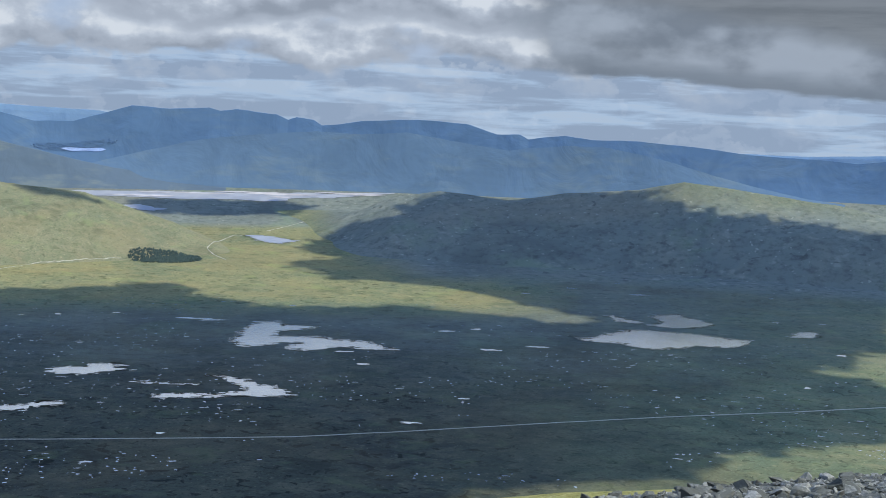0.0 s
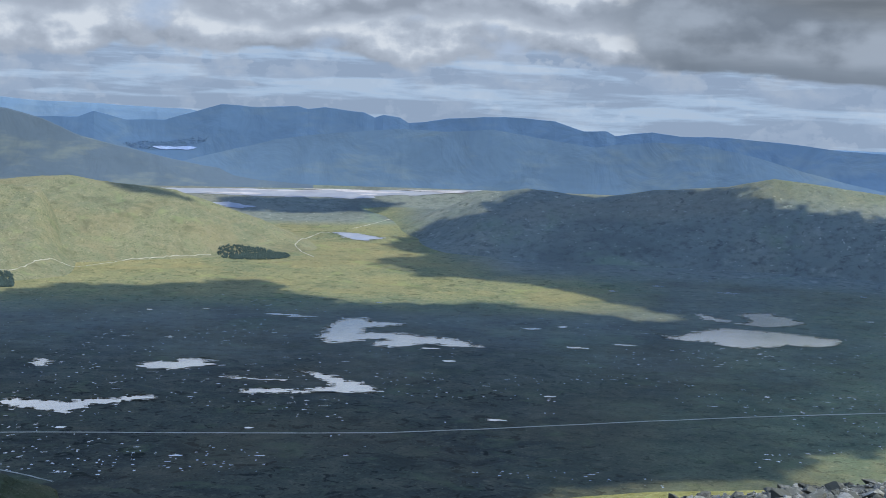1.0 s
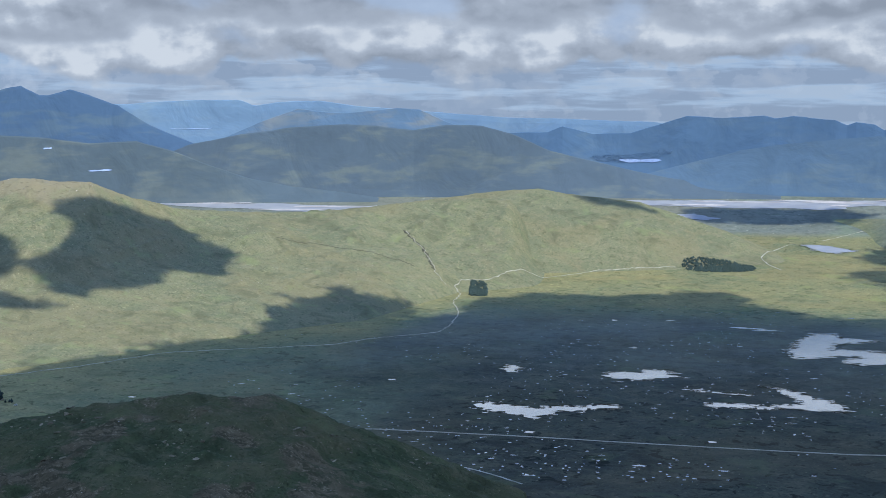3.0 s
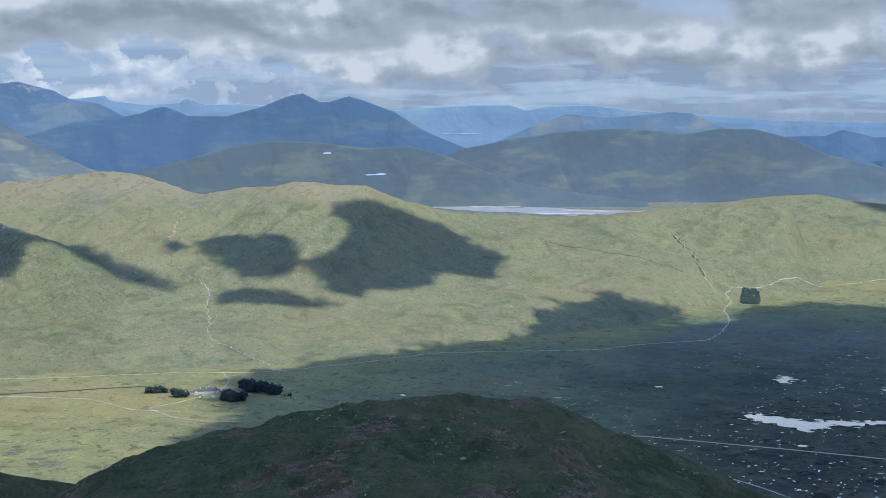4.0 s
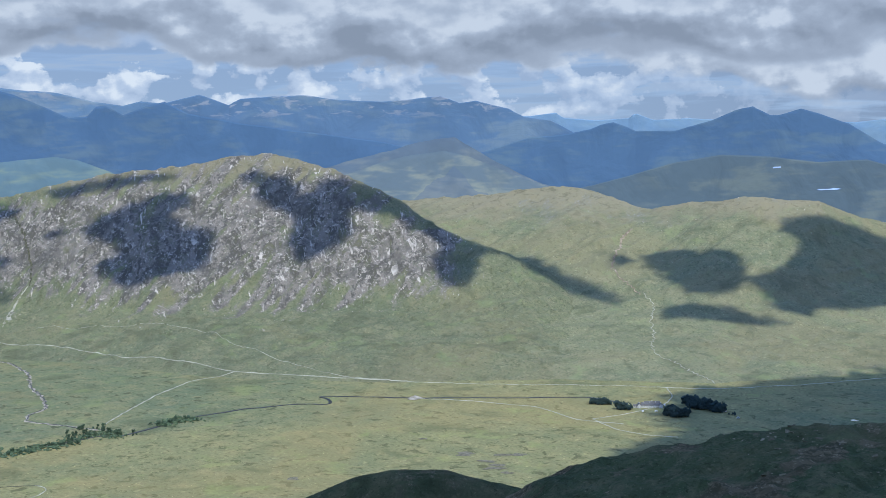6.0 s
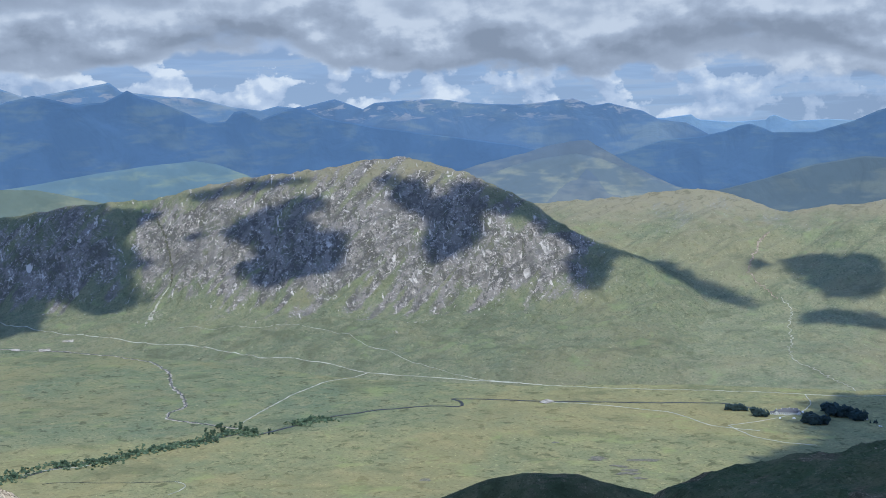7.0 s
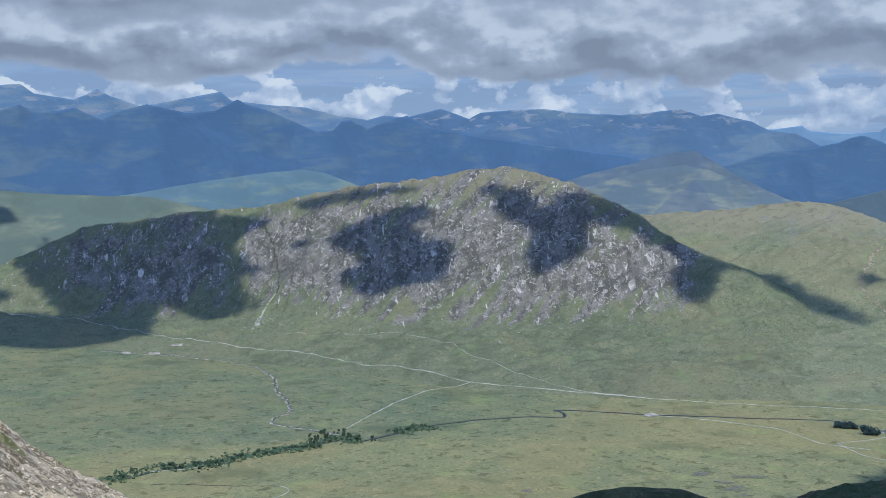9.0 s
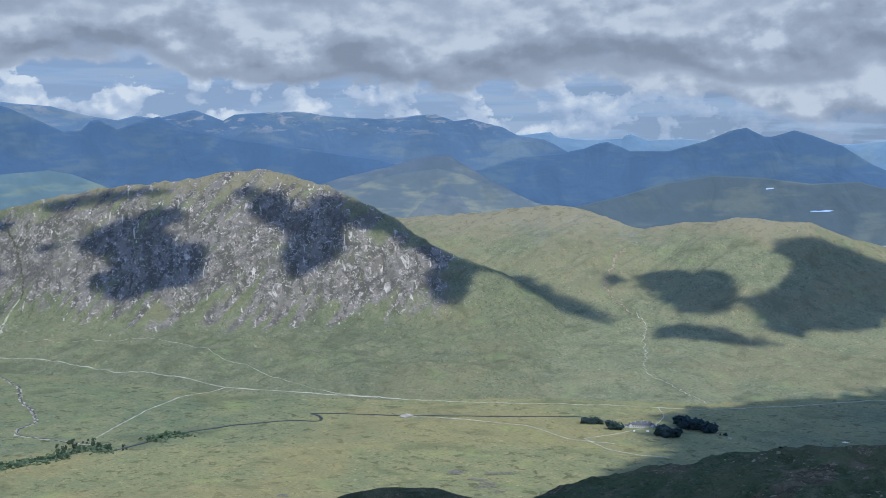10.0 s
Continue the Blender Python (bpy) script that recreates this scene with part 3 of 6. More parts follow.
LAND["moor_swell"] = simple_range([(26.0, 138), (28.06, 162.9), (30.16, 181.6), (32.06, 212.4), (33.74, 259.2), (35.18, 306.3), (36.63, 338.1), (38.57, 331.5), (40.51, 352.2), (42.45, 361.3), (44.4, 335.6), (46.34, 294.4), (47.79, 264.8), (49.24, 239.3), (50.67, 221.7), (52.56, 209)], 4600, 60, 60, 1.5, (4, 140), 300, 50, 127, 0.8)
LAND["dark_hills"] = simple_range([(8.4, 162), (10.6, 178), (12.8, 197), (15.23, 230.5), (17.19, 268.1), (19.14, 305.8), (20.6, 359.9), (22.06, 392.1), (23.5, 394.5), (24.94, 375.3), (26.37, 387.7), (27.79, 396.1), (30.13, 384.1), (32.44, 357), (34.47, 324.9), (36.48, 252), (38.67, 162.2)], 4700, 95, 50, 1.0, (6, 160), 560, 60, 131)
LAND["blue_foothills"] = simple_range([(-17.5, 176), (-15.2, 194), (-12.96, 229.3), (-11.31, 262.2), (-9.4, 304.6), (-6.99, 342), (-5.06, 343.5), (-2.65, 319.5), (-0.94, 336.1), (1.75, 369.7), (3.68, 355.7), (5.62, 361.7), (8.96, 335.7), (11.07, 309.9), (14.08, 243.1), (16.34, 199), (18.5, 176)], 4740, 85, 50, 1.0, (6, 160), 560, 60, 141)
LAND["pale_hill"] = simple_range([(21.57, 341.9), (23.5, 404), (24.7, 448.6), (25.66, 453.5), (26.61, 444.4), (27.79, 435.2), (28.73, 438), (29.89, 450.4), (31.52, 401.7), (33.12, 341.8), (34.26, 288.8)], 4765, 60, 50, 1.0, (6, 160), 420, 60, 151)
LAND["twin_peaks"] = simple_range([(33.26, 290.4), (34.7, 341.4), (36.14, 392.6), (37.35, 457.9), (38.56, 495), (39.28, 513.7), (40.13, 492.2), (40.5, 492.4), (41.22, 525.1), (41.95, 511.5), (42.92, 478), (44.38, 444.8), (46.07, 445.9), (46.55, 464.3), (47.02, 478.6), (47.5, 470.9), (47.98, 455.2), (49.18, 436.1), (50.6, 429.1), (52.02, 394.4), (53.67, 352.4)], 4785, 110, 50, 0.8, (6, 160), 560, 60, 161)
LAND["peaked_range"] = simple_range([(52.42, 297.6), (54.53, 369.2), (56.9, 421.9), (59.3, 451.1), (62.92, 496), (65.1, 533.1), (66.06, 574.5), (66.79, 561.3), (67.77, 530.2), (68.49, 563.2), (68.85, 559.5), (69.22, 527.8), (69.95, 522.6), (70.9, 559.7), (72.08, 602.7), (72.79, 619.2), (73.26, 639.5), (73.62, 623.8), (74.22, 600.5), (75.39, 593.4), (77.01, 625.9), (78.06, 604.9), (78.87, 572.2), (79.98, 615.6), (80.66, 604.2), (81.56, 600.7), (82.1, 625.9), (82.87, 606.9), (86.08, 616.9)], 4775, 110, 50, 0.8, (7, 160), 700, 60, 171)
LAND["long_range"] = simple_range([(-20.03, 344.8), (-18.26, 333.9), (-17.21, 321.9), (-15.63, 329.5), (-12.89, 335), (-11.01, 352.3), (-8.16, 368.6), (-6.25, 366.1), (-5.04, 378.4), (-3.48, 361), (-3.11, 376.1), (-2.14, 372.9), (-0.91, 405.6), (1.28, 416.9), (3.7, 403), (4.66, 387.8), (5.38, 381.4), (5.75, 400.5), (6.47, 408.4), (6.83, 397.1), (7.31, 415.8), (8.98, 428.6), (9.69, 420.2), (10.16, 430.7), (11.8, 421.4), (13.33, 428.3), (14.33, 401.3), (15.68, 367.5), (17.25, 362.7), (18.57, 389.7), (19.22, 368.4), (21.78, 364.5), (23.85, 339.6)], 4835, 80, 50, 0.8, (6, 160), 840, 60, 181)
LAND["grey_massif"] = simple_range([(46.13, 359.7), (47.63, 390.7), (48.53, 437.1), (49.66, 490.1), (50.8, 503.9), (51.49, 534.9), (52.88, 565.3), (53.58, 558.5), (54.4, 586.1), (55.7, 574.2), (56.89, 568), (58.8, 577.1), (60.25, 595.6), (61.7, 591.6), (62.91, 585), (63.4, 563.2), (64.6, 601.6), (66.55, 563), (68.01, 527.9)], 4850, 80, 50, 0.8, (7, 160), 700, 60, 191)
LAND["back_peaks"] = simple_range([(65.1, 545.4), (66.07, 571.2), (67.03, 580.6), (67.76, 565), (68.97, 580.7), (70.4, 612.8), (72.08, 624.5), (73.5, 639.8), (73.96, 672.4), (75.61, 647.2), (77.24, 622), (78.49, 658.4), (79.01, 684.4), (79.52, 662.7), (79.97, 646.9), (81.53, 668.8), (82.07, 702.1), (82.84, 698), (86.06, 677.9)], 4870, 70, 50, 0.8, (6, 160), 560, 60, 201)
LAND["horizon_hills"] = simple_range([(-20.23, 360), (-17.41, 349), (-15.63, 338.1), (-12.19, 337.2), (-2.64, 348.9), (14.1, 397.6), (14.55, 405.1), (16.48, 411.1), (19.15, 418.4), (21.33, 422.2), (24.46, 443.3), (27.32, 460.3), (28.96, 480.5), (30.59, 476.3), (31.73, 460.3), (32.32, 481.2), (33.98, 482.6), (35.66, 473.7), (37.11, 464.6), (41.47, 476.1), (43.89, 490.1), (45.34, 484.9), (46.14, 512.5), (46.3, 491.7), (47.74, 488.5), (49.17, 499.5), (49.44, 518.4), (50.58, 506.4), (52.18, 514.9), (59.29, 507.3), (68.99, 488.8)], 4900, 60, 50, 0.8, (3, 120), 500, 40, 211)
# close by: a fan of broken scree and a steep rocky arete
LAND["scree_slope"] = Landform([
    [(-60, 1.5, 428.3), (20, 1.5, 428.3)],
    [(1.57, 38, 416.8), (-3.35, 40, 417.8), (-6.78, 42, 417.9), (-8.24, 43, 417.8), (-10.66, 45, 417.5), (-12.56, 46, 417.6), (-14.19, 47, 417.6), (-15.81, 48, 417.6), (-17.63, 50, 417.4), (-19.14, 50, 417.7), (-26.11, 50, 418.9)],
    [(-60, 120, 355), (20, 120, 345)],
], -45, 3, 220, 1.5, 110, 220, 1.5, (0.25, 6), (0, 3), 301, keep=False, sunk=False, fade=2.0)
LAND["rocky_arete"] = Landform([
    [(66, 60, 396), (110, 60, 400)],
    [(93.76, 85, 410.6), (83.48, 85, 408.6), (78.18, 85, 404.8), (74.32, 85, 400.2)],
    [(101.85, 130, 424.9), (94.99, 130, 419.3), (89.14, 130, 413.8), (84.94, 130, 408.2), (83.85, 130, 406.6), (83.2, 130, 405.2), (82.44, 130, 403.3), (81.66, 130, 402.1), (80.75, 130, 400.7), (79.84, 130, 399.5), (79.03, 130, 398.4), (78.22, 130, 397.3), (74.69, 130, 392)],
    [(66, 200, 290), (110, 200, 330)],
], 70, 105, 480, 60, 165, 420, 1.2, (0.5, 16), (0.8, 2.6), 311, sunk=False, fade=1.0)


def land_height(b, r, names=None):
    z = sheet_height(np.asarray(b, float), np.asarray(r, float))
    for name, land in LAND.items():
        if names is None or name in names:
            z = np.maximum(z, land.height(b, r))
    return z


def grid_mesh(name, x, y, z, material, wrap=False):
    nb, nr = x.shape
    verts = np.stack([x, y, z], -1).reshape(-1, 3)
    i, j = np.meshgrid(np.arange(nb if wrap else nb - 1), np.arange(nr - 1), indexing="ij")
    i2 = (i + 1) % nb
    quads = np.stack([i * nr + j, i * nr + j + 1, i2 * nr + j + 1, i2 * nr + j], -1).reshape(-1, 4)
    me = bpy.data.meshes.new(name)
    me.vertices.add(len(verts))
    me.vertices.foreach_set("co", verts.ravel())
    me.loops.add(quads.size)
    me.loops.foreach_set("vertex_index", quads.ravel())
    me.polygons.add(len(quads))
    me.polygons.foreach_set("loop_start", np.arange(len(quads)) * 4)
    me.update(calc_edges=True)
    me.shade_smooth()
    me.materials.append(material)
    return new(name, me)


def moor_cover(bb, rr):
    """The share of turf, and of grey painted in for haze, by bearing and distance."""
    # below bearing 8 the grass colour stands in for haze and part sun
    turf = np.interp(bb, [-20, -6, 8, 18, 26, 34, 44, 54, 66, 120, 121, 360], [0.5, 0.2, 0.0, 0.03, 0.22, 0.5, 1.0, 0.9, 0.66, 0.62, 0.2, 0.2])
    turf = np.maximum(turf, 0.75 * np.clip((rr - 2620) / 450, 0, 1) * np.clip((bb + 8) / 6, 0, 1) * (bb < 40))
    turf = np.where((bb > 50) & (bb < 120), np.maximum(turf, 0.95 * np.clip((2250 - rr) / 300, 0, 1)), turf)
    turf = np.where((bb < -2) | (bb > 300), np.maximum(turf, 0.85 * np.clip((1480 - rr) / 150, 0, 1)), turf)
    # a haze lift with distance, put into the colour
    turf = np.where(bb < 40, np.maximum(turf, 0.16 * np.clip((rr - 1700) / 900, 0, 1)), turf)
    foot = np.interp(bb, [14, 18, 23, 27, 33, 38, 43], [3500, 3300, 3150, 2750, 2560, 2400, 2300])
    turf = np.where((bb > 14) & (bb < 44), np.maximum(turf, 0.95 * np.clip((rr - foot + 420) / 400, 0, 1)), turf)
    # thinned past 4.28 km to darken the ground like cloud shade
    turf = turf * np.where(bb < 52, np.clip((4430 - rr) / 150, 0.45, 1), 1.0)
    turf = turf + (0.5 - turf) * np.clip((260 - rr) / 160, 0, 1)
    # far ground greyed in the colour to stand for haze
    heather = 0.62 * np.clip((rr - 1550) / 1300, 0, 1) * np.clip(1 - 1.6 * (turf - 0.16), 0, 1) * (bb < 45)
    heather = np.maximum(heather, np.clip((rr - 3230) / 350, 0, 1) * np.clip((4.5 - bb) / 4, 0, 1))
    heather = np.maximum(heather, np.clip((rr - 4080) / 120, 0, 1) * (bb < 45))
    return np.clip(turf, 0, 1), np.clip(heather, 0, 1)


def ground_sheet():
    b = np.concatenate([np.arange(-30, 98, 0.2), np.arange(98, 330, 4.0)])
    r = np.concatenate([[0.0], np.geomspace(1.5, 700, 90), np.linspace(712, 3000, 190), np.linspace(3020, 4980, 80)])
    bb, rr = np.meshgrid(b, r, indexing="ij")
    z = sheet_height(bb, rr)
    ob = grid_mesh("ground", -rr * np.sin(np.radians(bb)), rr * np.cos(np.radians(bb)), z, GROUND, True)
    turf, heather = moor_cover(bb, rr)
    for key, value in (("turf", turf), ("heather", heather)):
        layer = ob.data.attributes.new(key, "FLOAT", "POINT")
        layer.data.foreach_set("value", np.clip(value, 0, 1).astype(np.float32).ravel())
    return tagged(ob, "wide boggy moor of brown heather and dull green grass", "ground", kind="structure")


ground_sheet()


# Haze and sunlit streaks go into the base colours of the far hills.
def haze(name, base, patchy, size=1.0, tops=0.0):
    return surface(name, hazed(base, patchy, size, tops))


LOOKS = {
    "craggy_hill": (CRAG, "big rounded hill with a broad face of pale broken crags above green grass slopes", "hill"),
    "green_hill": (HILLSIDE, "rolling green grassy hills with faint gullies beside the valley road", "hill"),
    "grassy_dome": (HILLSIDE, "smooth dome of pale green grass above the moor track", "hill"),
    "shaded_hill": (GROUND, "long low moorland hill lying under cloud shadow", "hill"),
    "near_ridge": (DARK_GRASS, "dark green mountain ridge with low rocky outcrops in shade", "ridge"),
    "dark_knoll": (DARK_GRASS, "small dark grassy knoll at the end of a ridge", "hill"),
    "sunny_shoulder": (SHOULDER, "narrow sunlit shoulder of dry yellow grass", "slope"),
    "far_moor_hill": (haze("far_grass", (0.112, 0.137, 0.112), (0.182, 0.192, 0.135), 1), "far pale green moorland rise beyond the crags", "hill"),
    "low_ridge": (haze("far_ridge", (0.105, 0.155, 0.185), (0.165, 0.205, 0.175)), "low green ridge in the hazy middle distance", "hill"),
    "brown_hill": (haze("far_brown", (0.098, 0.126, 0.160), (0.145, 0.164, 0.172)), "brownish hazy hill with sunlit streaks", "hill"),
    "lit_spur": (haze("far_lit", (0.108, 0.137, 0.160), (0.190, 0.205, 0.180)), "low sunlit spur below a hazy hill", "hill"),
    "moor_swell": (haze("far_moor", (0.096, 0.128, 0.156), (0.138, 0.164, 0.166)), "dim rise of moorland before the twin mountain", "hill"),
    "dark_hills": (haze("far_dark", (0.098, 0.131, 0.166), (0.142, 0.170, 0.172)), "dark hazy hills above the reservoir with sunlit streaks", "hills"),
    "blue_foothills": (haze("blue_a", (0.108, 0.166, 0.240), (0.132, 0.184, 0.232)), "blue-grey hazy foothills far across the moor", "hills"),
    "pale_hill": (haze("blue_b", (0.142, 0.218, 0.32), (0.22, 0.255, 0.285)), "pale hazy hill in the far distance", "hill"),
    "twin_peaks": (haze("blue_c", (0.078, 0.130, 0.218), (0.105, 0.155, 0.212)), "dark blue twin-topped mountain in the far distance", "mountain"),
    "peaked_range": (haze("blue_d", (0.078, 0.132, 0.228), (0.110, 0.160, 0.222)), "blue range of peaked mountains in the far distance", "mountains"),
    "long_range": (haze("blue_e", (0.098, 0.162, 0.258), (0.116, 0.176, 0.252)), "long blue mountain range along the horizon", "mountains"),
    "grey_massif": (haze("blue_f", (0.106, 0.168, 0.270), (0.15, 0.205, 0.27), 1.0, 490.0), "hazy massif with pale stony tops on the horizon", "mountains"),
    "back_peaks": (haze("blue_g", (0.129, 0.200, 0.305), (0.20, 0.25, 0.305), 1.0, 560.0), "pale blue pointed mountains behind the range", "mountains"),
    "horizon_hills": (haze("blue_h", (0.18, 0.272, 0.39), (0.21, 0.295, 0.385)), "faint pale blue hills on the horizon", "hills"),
}
SCREE_BED = plain_mat("scree_bed", (0.05, 0.052, 0.045), (0.11, 0.112, 0.098), 1.5, 0.9, 0.3)
LOOKS["scree_slope"] = (SCREE_BED, "slope of loose grey broken stones near the summit", "scree")
LOOKS["rocky_arete"] = (ARETE, "steep sunlit slope of pale rock with grass tufts", "rock slope")
FORMS = {}
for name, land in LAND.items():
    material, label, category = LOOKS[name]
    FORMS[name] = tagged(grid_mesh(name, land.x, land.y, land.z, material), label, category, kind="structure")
    if land.crisp:
        FORMS[name].data.shade_flat()



def set_bare(name, values):
    layer = FORMS[name].data.attributes.new("bare", "FLOAT", "POINT")
    layer.data.foreach_set("value", np.clip(values, 0, 1).astype(np.float32).ravel())


def set_run(name):
    land = LAND[name]
    bb, rr = np.meshgrid(np.radians(land.b) * land.r.mean(), land.r, indexing="ij")
    layer = FORMS[name].data.attributes.new("run", "FLOAT_VECTOR", "POINT")
    layer.data.foreach_set("vector", np.stack([bb, rr, 0 * rr], -1).astype(np.float32).ravel())


def ease(v, a, b):
    v = np.clip((v - a) / (b - a), 0, 1)
    return v * v * (3 - 2 * v)


def crag_share():
    """How bare the big hill is: the steep face under its top, ragged below, fading to grass at both ends."""
    land = LAND["craggy_hill"]
    bb, rr = np.meshgrid(land.b, land.r, indexing="ij")
    foot, top = land.rails[1][0][:, None], land.rails[2][0][:, None]
    s = (rr - foot) / (top - foot)
    across = np.radians(bb) * rr
    ragged = 0.30 * rolling(land.x, land.y, 60, 4, 77) + 0.38 * rolling(across, rr * 0.22, 26, 4, 78)
    face = ease(s + ragged, -0.20, 0.30) * (1 - 0.5 * ease(s + ragged, 0.72, 1.0))
    wander = bb + 1.6 * rolling(land.x, land.y, 110, 4, 76)
    sides = ease(wander, 51.6, 54.8) * (1 - 0.14 * ease(wander, 70.8, 75.0) - 0.5 * ease(wander, 79.0, 83.0))
    gully = 1 - 0.5 * np.exp(-((bb - 73.6) / 0.5) ** 2)
    breaks = 0.82 + 0.4 * ease(rolling(land.x * 1.4, land.y, 130, 4, 79) + 0.5 * rolling(land.x, land.y, 45, 3, 80, True), -0.35, 0.25)
    return face * sides * gully * np.clip(breaks, 0, 1.05) * (rr < top + 60)


def moor_hill_tint():
    """Heather greyed for haze on the lower slopes of the moorland hill, thin grass along its top."""
    land = LAND["shaded_hill"]
    bb, rr = np.meshgrid(land.b, land.r, indexing="ij")
    turf = 0.22 + 0.40 * ease(land.z, 80, 220) + 0.35 * ease(bb, 2.5, 6.0)
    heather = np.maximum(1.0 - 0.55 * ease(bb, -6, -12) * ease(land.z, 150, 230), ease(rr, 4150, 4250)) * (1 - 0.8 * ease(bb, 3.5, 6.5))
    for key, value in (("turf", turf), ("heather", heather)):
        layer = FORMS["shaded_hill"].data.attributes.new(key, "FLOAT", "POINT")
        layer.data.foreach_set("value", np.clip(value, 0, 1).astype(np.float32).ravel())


moor_hill_tint()
set_bare("craggy_hill", crag_share())
set_run("craggy_hill")
for name, low, high, size, most in (("near_ridge", -0.12, 0.32, 34, 0.95), ("dark_knoll", 0.1, 0.6, 60, 0.8), ("rocky_arete", -0.72, -0.18, 7, 1.0), ("green_hill", -0.1, 0.4, 110, 0.58), ("grassy_dome", 0.1, 0.6, 120, 0.36)):
    land = LAND[name]
    share = most * ease(rolling(land.x, land.y, size, 4, 87), low, high)
    if name == "near_ridge":
        turn = np.broadcast_to(land.b[:, None], land.x.shape)
        share = np.maximum(share, ease(land.z, 225, 250) * ease(rolling(land.x, land.y, 45, 3, 88), -0.5, 0.3)) * (0.25 + 0.75 * ease(turn, 23, 31))
    if name in ("green_hill", "grassy_dome"):
        share = share * ease(land.z, 60, 240)
    set_bare(name, share)
    set_run(name)


# ---- clouds overhead ----
CLOUD_BASE = 1100.0


def cloud_build(n, where):
    v = n.noise(where, 0.01, 5.0, 0.6)
    return n.mix(n.step(v, 0.3, 0.7), (0.62, 0.64, 0.68), (0.82, 0.83, 0.85)), 1.0, v, 12.0


CLOUD = surface("cloud", cloud_build)


def thin_cloud(tree):
    """Light comes through the cloud, and its rim breaks up into shreds."""
    n = Nodes(tree, False)
    where = n.stretch(n.add("ShaderNodeTexCoord").outputs["Object"], 1, 1, 0)
    inside = n.add("ShaderNodeAttribute")
    inside.attribute_name = "inside"
    rim = n.add("ShaderNodeAttribute")
    rim.attribute_name = "rim"
    torn = n.math("ADD", n.math("MULTIPLY", n.math("SUBTRACT", n.noise(where, 0.0085, 7.0, 0.66, 0.5), 0.5), 5.5),
                  n.math("MULTIPLY", n.math("SUBTRACT", n.noise(where, 0.04, 4.0, 0.62, 0.4), 0.5), 3.6))
    depth = n.math("ADD", inside.outputs["Fac"], n.math("MULTIPLY", torn, rim.outputs["Fac"]))
    soft = n.add("ShaderNodeBsdfTranslucent", {"Color": (0.62, 0.76, 1.0, 1)})
    body = n.add("ShaderNodeMixShader", {0: 0.72, 1: tree.nodes["Principled BSDF"].outputs[0], 2: soft.outputs[0]})
    clear = n.add("ShaderNodeBsdfTransparent")
    both = n.add("ShaderNodeMixShader", {0: n.step(depth, -16.0, 24.0), 1: clear.outputs[0], 2: body.outputs[0]})
    tree.links.new(both.outputs[0], tree.nodes["Material Output"].inputs[0])


thin_cloud(CLOUD.node_tree)


def depth_inside(x, y, outline):
    """Metres from a closed outline, above zero inside it."""
    near, odd = np.full(x.shape, 1e9), np.zeros(x.shape, bool)
    for (x0, y0), (x1, y1) in zip(outline, outline[1:] + outline[:1]):
        dx, dy = x1 - x0, y1 - y0
        f = np.clip(((x - x0) * dx + (y - y0) * dy) / (dx * dx + dy * dy + 1e-9), 0, 1)
        near = np.minimum(near, np.hypot(x - x0 - f * dx, y - y0 - f * dy))
        if dy:
            odd ^= ((y0 > y) != (y1 > y)) & (x < x0 + dx * (y - y0) / dy)
    return np.where(odd, near, -near)


def cloud_bank(outline, rim, seed, step=13.0):
    """A low cumulus: a level base under a lumpy domed top, with a torn rim."""
    xs, ys = [p[0] for p in outline], [p[1] for p in outline]
    room = rim * 3.2
    gx, gy = np.arange(min(xs) - room, max(xs) + room, step), np.arange(min(ys) - room, max(ys) + room, step)
    x, y = np.meshgrid(gx, gy, indexing="ij")
    deep = depth_inside(x, y, outline)
    dome = CLOUD_BASE + 1.0 + np.clip(deep, 0, 160) * 0.18 * (0.6 + 0.5 * rolling(x, y, 60, 4, seed))
    nx, ny = x.shape
    verts = np.concatenate([np.stack([x, y, np.full_like(x, CLOUD_BASE)], -1).reshape(-1, 3), np.stack([x, y, dome], -1).reshape(-1, 3)])
    i, j = np.meshgrid(np.arange(nx - 1), np.arange(ny - 1), indexing="ij")
    quads = np.stack([i * ny + j, (i + 1) * ny + j, (i + 1) * ny + j + 1, i * ny + j + 1], -1).reshape(-1, 4)
    quads = quads[(deep.ravel()[quads] > -room).any(axis=1)]
    faces = np.concatenate([quads[:, ::-1], quads + nx * ny])
    me = bpy.data.meshes.new("cloud")
    me.from_pydata(verts.tolist(), [], faces.tolist())
    me.update()
    me.shade_smooth()
    for key, value in (("inside", np.tile(deep.ravel(), 2)), ("rim", np.full(2 * nx * ny, rim))):
        me.attributes.new(key, "FLOAT", "POINT").data.foreach_set("value", value.astype(np.float32))
    me.materials.append(CLOUD)
    return tagged(new("cloud", me), "low grey cumulus cloud drifting over the moor", "cloud", "clouds overhead", "structure")


VALLEY_RIM = [(-200, 800), (-517, 890), (-526, 1022), (-614, 1089), (-700, 1180), (-758, 1221), (-754, 1313), (-742, 1446), (-703, 1556), (-648, 1735), (-571, 1840), (-617, 1952), (-649, 2108), (-695, 2154), (-627, 2231), (-632, 2308), (-578, 2293), (-477, 2345), (-421, 2296), (-403, 2175), (-354, 2238), (-330, 2333), (-372, 2496), (-340, 2556), (-267, 2662), (-178, 2672), (-85, 2684), (-4, 2769), (136, 2855)]
